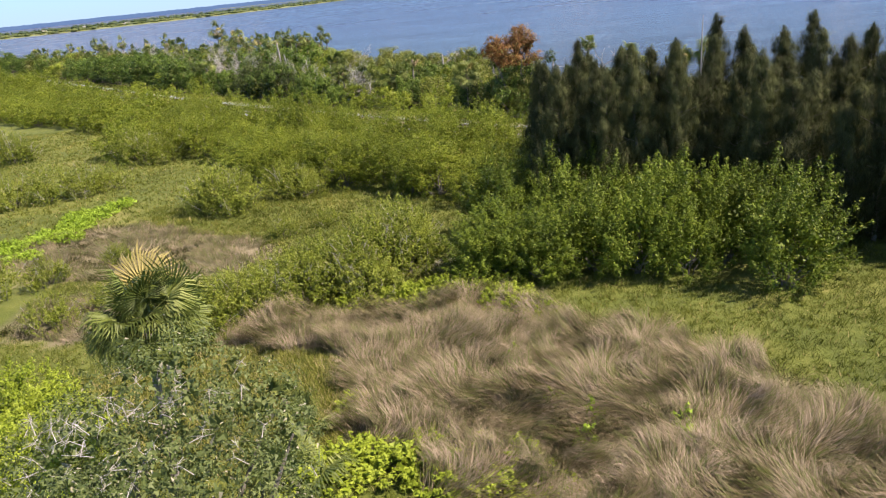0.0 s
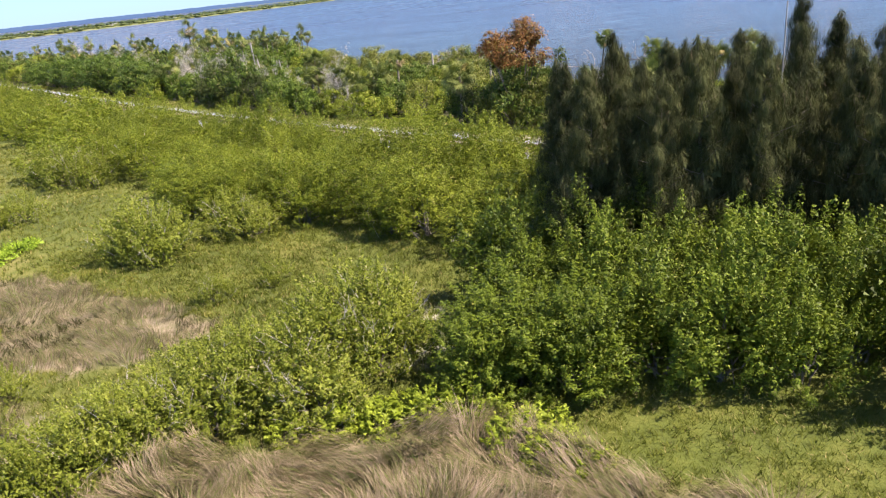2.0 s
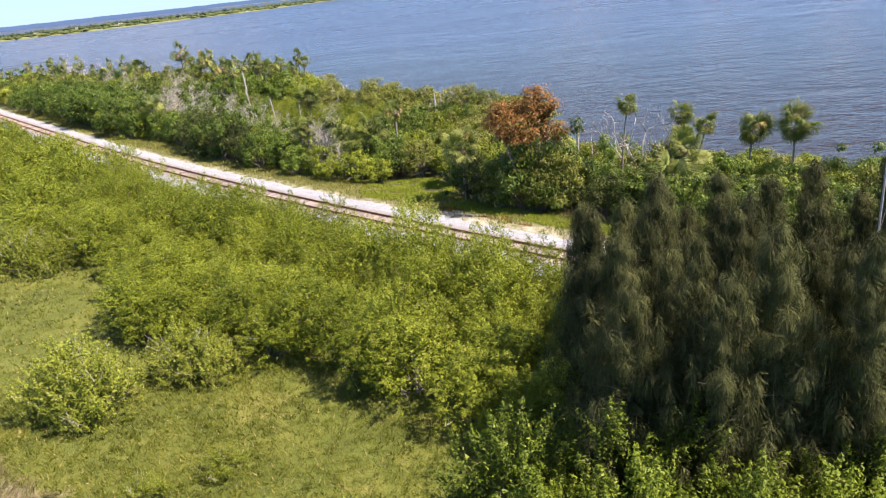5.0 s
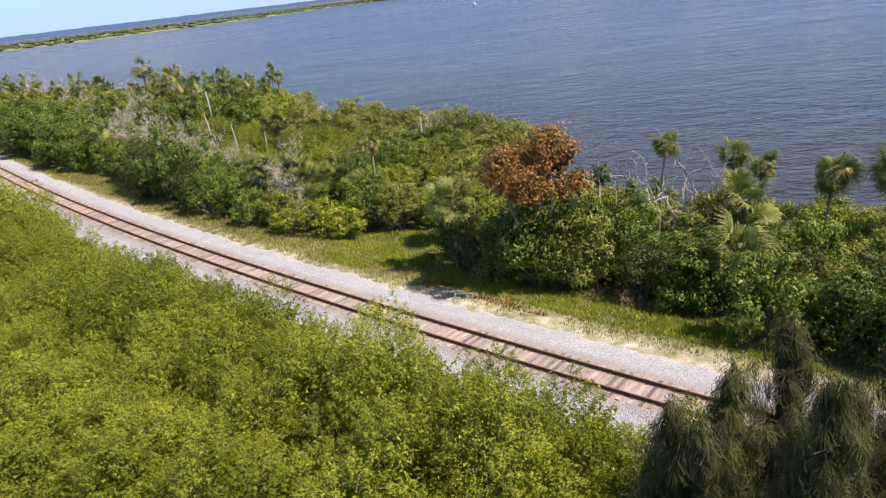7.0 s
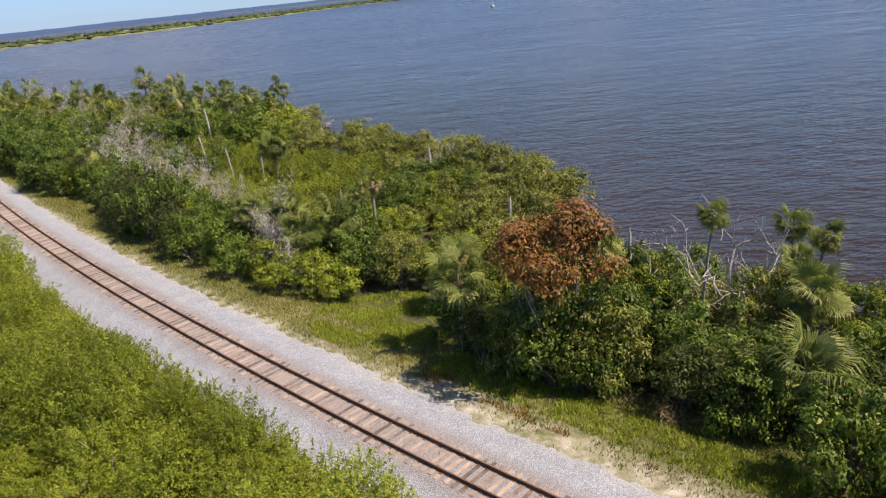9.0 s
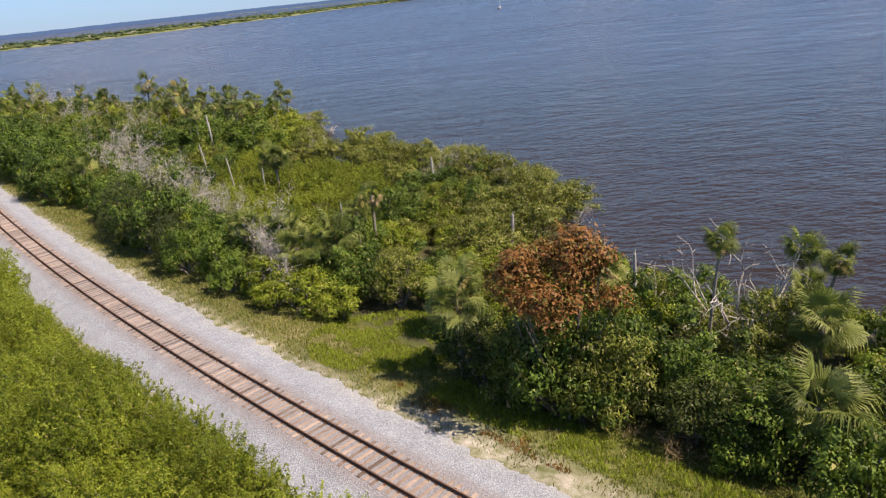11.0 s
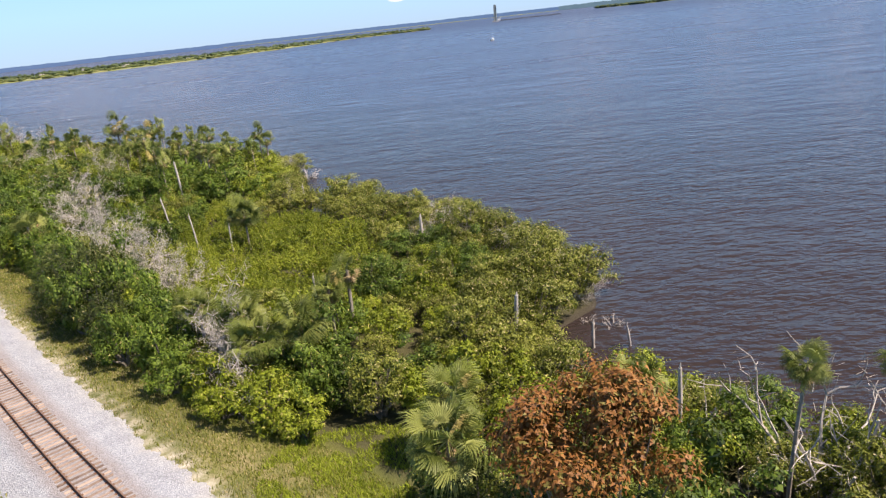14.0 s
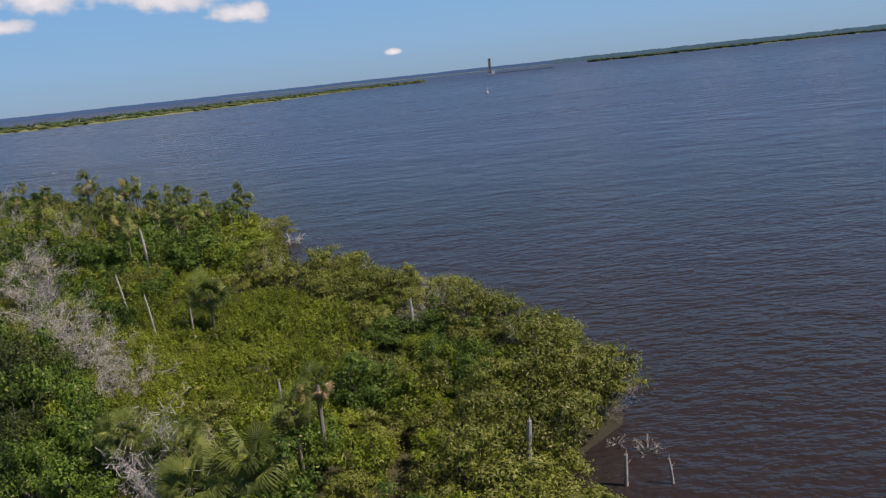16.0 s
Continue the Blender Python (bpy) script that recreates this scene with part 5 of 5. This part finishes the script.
for x, y, top, r, lx in ((6.6, 118.2, 4.9, 0.16, 0.25), (-1.4, 142.2, 5.4, 0.16, 0.0), (12.4, 118.2, 2.1, 0.13, 0.05), (15.2, 118.0, 1.7, 0.09, -0.25), (-28.5, 149.0, 6.4, 0.1, -0.4), (-33.8, 155.0, 7.4, 0.11, -0.6), (-24.0, 147.5, 5.0, 0.09, 0.1),
                         (-40, 176, 8.6, 0.17, -0.3), (-37, 181, 8.0, 0.16, 0.2), (-19, 166, 5.0, 0.14, 0.0), (14.0, 101.4, 6.8, 0.13, 0.0), (-10.5, 128, 4.6, 0.1, 0.0), (19.0, 56.5, 13.8, 0.045, 0.1)):
    g0 = max(ground_z(x, y), -0.6)
    snag(top - g0, r, (lx, 0.0)).matrix_basis = pose(x, y, g0)
drift = Stock([dead_tree("fallen_branches", "bare grey branches lying in shallow water", "branches in the shallows", 2.2, 2.4, 7, 120, up=0.25)])
for x, y, s in ((-25.2, 197.5, 1.2), (-26.8, 192.5, 1.0), (14.6, 122.0, 0.55), (13.0, 123.2, 0.4)):
    drift.plant(x, y, size=s, z=-0.05)
brush = Stock([dead_tree("brush_pile", "tangle of dry brown brush at the verge", "dry brush of the verge", 2.0, 2.2, 9, 420, mat=M_PALMDRY, up=0.4, thick=0.04)])
for x, y, s in ((13.2, 87.0, 0.95), (11.0, 89.4, 0.6), (21.5, 83.0, 0.9)):
    brush.plant(x, y, size=s)
for st in (oaks, pepper, fresh, olive, lowsh, farmix, far_palms, grey, drift, brush):
    st.clear()


# ---- the far shore, bridge and boat ----
def land_strip(name, label, near, back, z=1.3):
    n, b = np.array(near, float), np.array(back, float)
    k = len(n)
    v = np.concatenate([np.c_[n, np.full(k, -0.5)], np.c_[n + (b - n) * 0.03, np.full(k, z)], np.c_[b, np.full(k, z)]])
    i = np.arange(k - 1)
    f = np.concatenate([np.stack([i + o, i + 1 + o, i + 1 + k + o], 1) for o in (0, k)] + [np.stack([i + o, i + 1 + k + o, i + k + o], 1) for o in (0, k)])
    return tagged(new(name, raw_mesh(name, v, f[:, ::-1], M_FARGRASS)), label, "land", kind="structure")


M_FARGREEN = leaf_mat("far_bush_leaves", (0.04, 0.058, 0.017), (0.085, 0.11, 0.03), (0.15, 0.17, 0.05), None, 0, 0.2, patch=0.03)
M_FARGRASS = leaf_mat("far_marsh_grass", (0.11, 0.14, 0.03), (0.18, 0.2, 0.05), (0.28, 0.27, 0.1), None, 0, 0.1, patch=0.02, vary=0.9)
NEAR = [(-2400, 1100), (-1300, 1200), (-740, 1240), (-610, 1290), (-513, 1385), (-430, 1500), (-357, 1610), (-295, 1900), (-230, 2050), (-60, 2120)]
BACK = [(-3400, 1500), (-1800, 1620), (-1010, 1640), (-830, 1690), (-680, 1770), (-560, 1890), (-450, 1960), (-330, 2080), (-240, 2130), (-58, 2140)]
land_strip("far_shore", "low green far shore with scattered trees", NEAR, BACK)
R_NEAR = [(560, 3010), (680, 2850), (900, 2880), (1150, 2900), (1700, 2920), (3500, 3000)]
R_BACK = [(600, 3060), (760, 3100), (1000, 3200), (1300, 3300), (2000, 3500), (4000, 3600)]
land_strip("far_shore_east", "low wooded far shore across the lagoon", R_NEAR, R_BACK)
land_strip("horizon_shore", "thin wooded land along the horizon", [(-4500, 3900), (-1500, 4250), (300, 4350), (2000, 4300), (4500, 3900)], [(-4550, 4400), (-1500, 4500), (300, 4550), (2000, 4500), (4550, 4400)])


def wood(name, label, pts, h, w, mat=None):
    """Many small uneven tree crowns as one sheet of far woods."""
    g = Geo()
    for (x, y), hh, ww in zip(pts, h, w):
        a = rng.uniform(0, 6.28) + np.arange(6) * 1.047
        k = rng.uniform(0.7, 1.2, 6)
        low = np.stack([x + ww * 0.5 * k * np.cos(a), y + ww * 0.5 * k * np.sin(a), np.full(6, 1.0)], 1)
        midr = np.stack([x + ww * 0.62 * k * np.cos(a + 0.4), y + ww * 0.62 * k * np.sin(a + 0.4), 1 + hh * rng.uniform(0.45, 0.75, 6)], 1)
        v = np.concatenate([low, midr, [[x + rng.normal() * ww * 0.1, y, 1 + hh]]])
        f = []
        for j in range(6):
            q = (j + 1) % 6
            f += [(j, q, 6 + q), (j, 6 + q, 6 + j), (6 + j, 6 + q, 12)]
        g.add(v, f)
    return tagged(new(name, g.mesh(name, mat or M_FARWOOD)), label, "woods", kind="stuff")


def strip_points(near, back, n, lo, hi, seed):
    r = np.random.default_rng(seed)
    N, B = np.array(near, float), np.array(back, float)
    t = r.uniform(0, len(N) - 1.001, n)
    i = t.astype(int)
    q = (t - i)[:, None]
    a, b = N[i] * (1 - q) + N[i + 1] * q, B[i] * (1 - q) + B[i + 1] * q
    return a + (b - a) * r.uniform(lo, hi, n)[:, None]


p = strip_points(NEAR, BACK, 900, 0.35, 1.0, 31)
wood("far_woods", "dark green scattered far trees", p, rng.uniform(2.5, 8.5, 900), rng.uniform(5, 13, 900))
p = strip_points(NEAR, BACK, 800, 0.01, 0.5, 32)
wood("far_mangroves", "low green bushes of the far shore", p, rng.uniform(1.5, 4.5, 800), rng.uniform(4, 13, 800), M_FARGREEN)
p = strip_points(R_NEAR, R_BACK, 700, 0.0, 0.9, 33)
wood("far_woods_east", "dark green woods across the lagoon", p, rng.uniform(5, 10, 700), rng.uniform(10, 30, 700))


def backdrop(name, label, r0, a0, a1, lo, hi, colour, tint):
    """A low uneven upright strip far out on the horizon, with distance haze painted in as a glowing colour."""
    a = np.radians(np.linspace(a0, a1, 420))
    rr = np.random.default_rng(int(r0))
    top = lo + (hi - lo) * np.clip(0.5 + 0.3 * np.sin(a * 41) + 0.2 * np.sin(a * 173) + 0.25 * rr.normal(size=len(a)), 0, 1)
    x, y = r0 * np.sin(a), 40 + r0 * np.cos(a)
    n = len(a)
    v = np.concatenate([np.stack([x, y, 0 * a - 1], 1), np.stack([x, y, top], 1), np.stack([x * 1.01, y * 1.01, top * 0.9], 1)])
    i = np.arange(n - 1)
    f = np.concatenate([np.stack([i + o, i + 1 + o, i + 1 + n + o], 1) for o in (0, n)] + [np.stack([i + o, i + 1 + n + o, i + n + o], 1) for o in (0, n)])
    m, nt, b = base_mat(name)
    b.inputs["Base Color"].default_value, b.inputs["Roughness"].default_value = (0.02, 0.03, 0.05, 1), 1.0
    # haze is painted in as emission, so the strip glows on its own
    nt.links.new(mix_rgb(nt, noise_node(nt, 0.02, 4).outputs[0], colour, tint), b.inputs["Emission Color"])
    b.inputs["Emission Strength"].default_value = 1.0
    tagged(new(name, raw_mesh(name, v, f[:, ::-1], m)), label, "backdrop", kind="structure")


backdrop("backdrop", "glowing blue backdrop strip painted as hazy water and low land on the horizon", 4420, -62, 10, 19.5, 22.0, (0.052, 0.11, 0.24), (0.062, 0.125, 0.25))
backdrop("backdrop_east", "glowing grey-green backdrop strip painted as hazy wooded land on the horizon", 4300, 8, 62, 20.0, 25.0, (0.06, 0.12, 0.17), (0.085, 0.15, 0.19))


def house(w, d, h):
    root = thing("house", "small pale far house with a grey roof", "house", "houses of the far shore")
    g = Geo().box((-w / 2, -d / 2, -0.5), (w / 2, d / 2, h))
    part("wall", g, M_WALL, root)
    r = Geo()
    e = 0.5
    v = [(-w / 2 - e, -d / 2 - e, h), (w / 2 + e, -d / 2 - e, h), (w / 2 + e, d / 2 + e, h), (-w / 2 - e, d / 2 + e, h), (-w / 2 - e, 0, h + d * 0.28), (w / 2 + e, 0, h + d * 0.28)]
    r.add(v, [(0, 1, 5), (0, 5, 4), (2, 3, 4), (2, 4, 5), (0, 4, 3), (1, 2, 5), (0, 3, 2), (0, 2, 1)])
    part("roof", r, M_ROOF, root)
    return root


houses = Stock([house(16, 9, 4), house(12, 9, 3.4), house(20, 10, 6)])
for x, y in strip_points(NEAR[:7], BACK[:7], 26, 0.3, 0.75, 41):
    houses.plant(x, y, turn=rng.uniform(-30, 30), size=rng.uniform(0.35, 0.55), z=1.3)


def bridge():
    root = thing("bascule_bridge", "far railway drawbridge with its truss leaf raised upright", "bridge")
    g = Geo()
    for sx in (-3.2, 3.2):
        for sy in (-3.4, 3.4):
            g.tube([(sx, sy, 3), (sx, sy, 47)], [0.9, 0.7], 4)
        for k in range(9):
            z = 4 + k * 4.8
            g.tube([(sx, -3.4, z), (sx, 3.4, z + 4.8)], [0.4, 0.4], 4)
            g.tube([(sx, -3.4, z), (sx, 3.4, z)], [0.4, 0.4], 4)
    for k in range(10):
        z = 4 + k * 4.8
        g.tube([(-3.2, -3.4, z), (3.2, -3.4, z)], [0.5, 0.5], 4)
    g.box((-2.6, -2.8, 3), (2.6, -2.4, 46))
    leaf = part("raised_leaf", g, M_STEEL, root)
    leaf.matrix_basis = pose(0, 0, 0, 0, 2, 0)
    part("pier", Geo().box((-10, -6, -2), (12, 6, 3.2)), M_CONC, root)
    part("control_house", Geo().box((7, -4, 3.2), (15, 4, 10)).box((6.4, -4.6, 10), (15.6, 4.6, 10.7)), M_WHITE, root, "white control house")
    t = Geo().box((16, -3, 2.2), (190, 3, 4))
    part("trestle_deck", t, M_BARK, root, "dark low trestle deck")
    piles = Geo()
    for k in range(24):
        piles.box((18 + k * 7.2, -2.6, -2), (19 + k * 7.2, -1.6, 2.2)).box((18 + k * 7.2, 1.6, -2), (19 + k * 7.2, 2.6, 2.2))
    part("trestle_piles", piles, M_BARK, root)
    root.matrix_basis = pose(129, 2276, 0)


bridge()


def boat():
    root = thing("sailboat", "small white sailboat with bare mast on the lagoon", "boat")
    g = Geo()
    u = np.linspace(0, 1, 9)
    half = 1.5 * np.sin(np.pi * np.clip(u * 0.55 + 0.42, 0, 1)) * (1 - u ** 4)
    L = -4.5 + 9 * u
    v = np.concatenate([np.c_[L, half, 0 * u + 1.1], np.c_[L, -half, 0 * u + 1.1], np.c_[L * 0.92, half * 0.6, 0 * u - 0.2], np.c_[L * 0.92, -half * 0.6, 0 * u - 0.2]])
    f = []
    for i in range(8):
        for a, b in ((0, 2), (3, 1), (1, 0)):
            p, q, r, s = a * 9 + i, a * 9 + i + 1, b * 9 + i + 1, b * 9 + i
            f += [(p, q, r), (p, r, s)]
    g.add(v, f)
    part("hull", g, M_WHITE, root)
    part("cabin", Geo().box((-1.5, -0.8, 1.0), (1.6, 0.8, 1.9)), M_WHITE, root)
    part("mast", Geo().tube([(0.6, 0, 1), (0.6, 0, 12)], [0.12, 0.08], 6), M_WHITE, root)
    part("boom", Geo().tube([(0.6, 0, 2.6), (-3.6, 0, 2.6)], [0.14, 0.12], 6), M_WHITE, root)
    root.matrix_basis = pose(41, 790, 0, 0, 0, 70)


boat()

# ---- railway track: rails, plates and ties ----
track = thing("railway_track", "single railway track with rusty rails on weathered wooden ties", "railway track")
RAIL = [(-0.06, 0.0), (0.06, 0.0), (0.06, 0.02), (0.012, 0.035), (0.012, 0.12), (0.036, 0.135), (0.036, 0.172), (-0.036, 0.172), (-0.036, 0.135), (-0.012, 0.12), (-0.012, 0.035), (-0.06, 0.02)]
for side in (-0.753, 0.753):
    s = np.arange(0, T_S[-1], 1.0)
    V = []
    for dx, dz in RAIL:
        p, _ = track_at(s, np.full(len(s), side + dx))
        V.append(np.c_[p, np.full(len(s), 2.345 + dz)])
    V = np.stack(V, 1)
    n, k = V.shape[:2]
    f = []
    i = np.arange(n - 1)[:, None] * k
    j = np.arange(k)[None]
    a, b = (i + j).ravel(), (i + (j + 1) % k).ravel()
    f = np.concatenate([np.stack([a, b, b + k], 1), np.stack([a, b + k, a + k], 1)])
    part("rail", raw_mesh("rail", V.reshape(-1, 3), f, M_RAIL), None, track, "rusty steel rail")


def tie_geo(seed):
    r = np.random.default_rng(seed)
    L, w, h, c = 1.3, 0.115, 0.17, 0.018
    v = []
    for x in (-L, -L * 0.3, L * 0.4, L):
        k = 1 + r.normal() * 0.03
        v += [(x, -w * k, -h), (x, -w * k, -c), (x, -w * k + c, r.normal() * 0.004), (x, w * k - c, r.normal() * 0.004), (x, w * k, -c), (x, w * k, -h)]
    f = []
    for i in range(3):
        for j in range(5):
            p = i * 6 + j
            f += [(p, p + 6, p + 7), (p, p + 7, p + 1)]
    for o in (0, 18):
        t = [(o, o + 1, o + 5), (o + 1, o + 4, o + 5), (o + 1, o + 2, o + 4), (o + 2, o + 3, o + 4)]
        f += t if o else [q[::-1] for q in t]
    return np.array(v, float), np.array(f)[:, ::-1]


PLATE = Geo().box((-0.16, -0.09, 0.0), (0.16, 0.09, 0.022)).mesh("tie_plate", M_PLATE)
TIES = [raw_mesh("tie", *tie_geo(k), M_TIE) for k in range(6)]
far_tie = Geo()
plates = Geo()
first = float(np.interp(-19.0, -TX, T_S))
tr = np.random.default_rng(5)
for i, s in enumerate(np.arange(first - 40, first + 330, 0.52)):
    s += tr.normal() * 0.02
    q, t = track_at(np.array([s]), np.array([tr.normal() * 0.035]))
    turn = math.degrees(math.atan2(t[0, 1], t[0, 0])) + 90 + tr.normal() * 1.1
    m = pose(q[0, 0], q[0, 1], 2.325 + tr.normal() * 0.008, 0, 0, turn)
    if first <= s < first + 155:
        ob = new("tie", TIES[i % 6])
        ob.parent = track
        ob.matrix_basis = m
        for side in (-0.753, 0.753):
            plate = new("tie_plate", PLATE)
            plate.parent = ob
            plate.matrix_basis = pose(side, 0, 0)
        continue
    v, f = tie_geo(i % 6)
    mm = np.array(m)
    far_tie.add(v @ mm[:3, :3].T + mm[:3, 3], f)
    for side in (-0.753, 0.753):
        g = Geo().box((side - 0.16, -0.09, 0.0), (side + 0.16, 0.09, 0.022))
        v, f = g.arrays()
        plates.add(v @ mm[:3, :3].T + mm[:3, 3], f)
tagged(part("far_tie", far_tie, M_TIEFAR, track), kind="stuff")
tagged(part("far_tie_plate", plates, M_PLATE, track, "rusty steel tie plates"), kind="stuff")
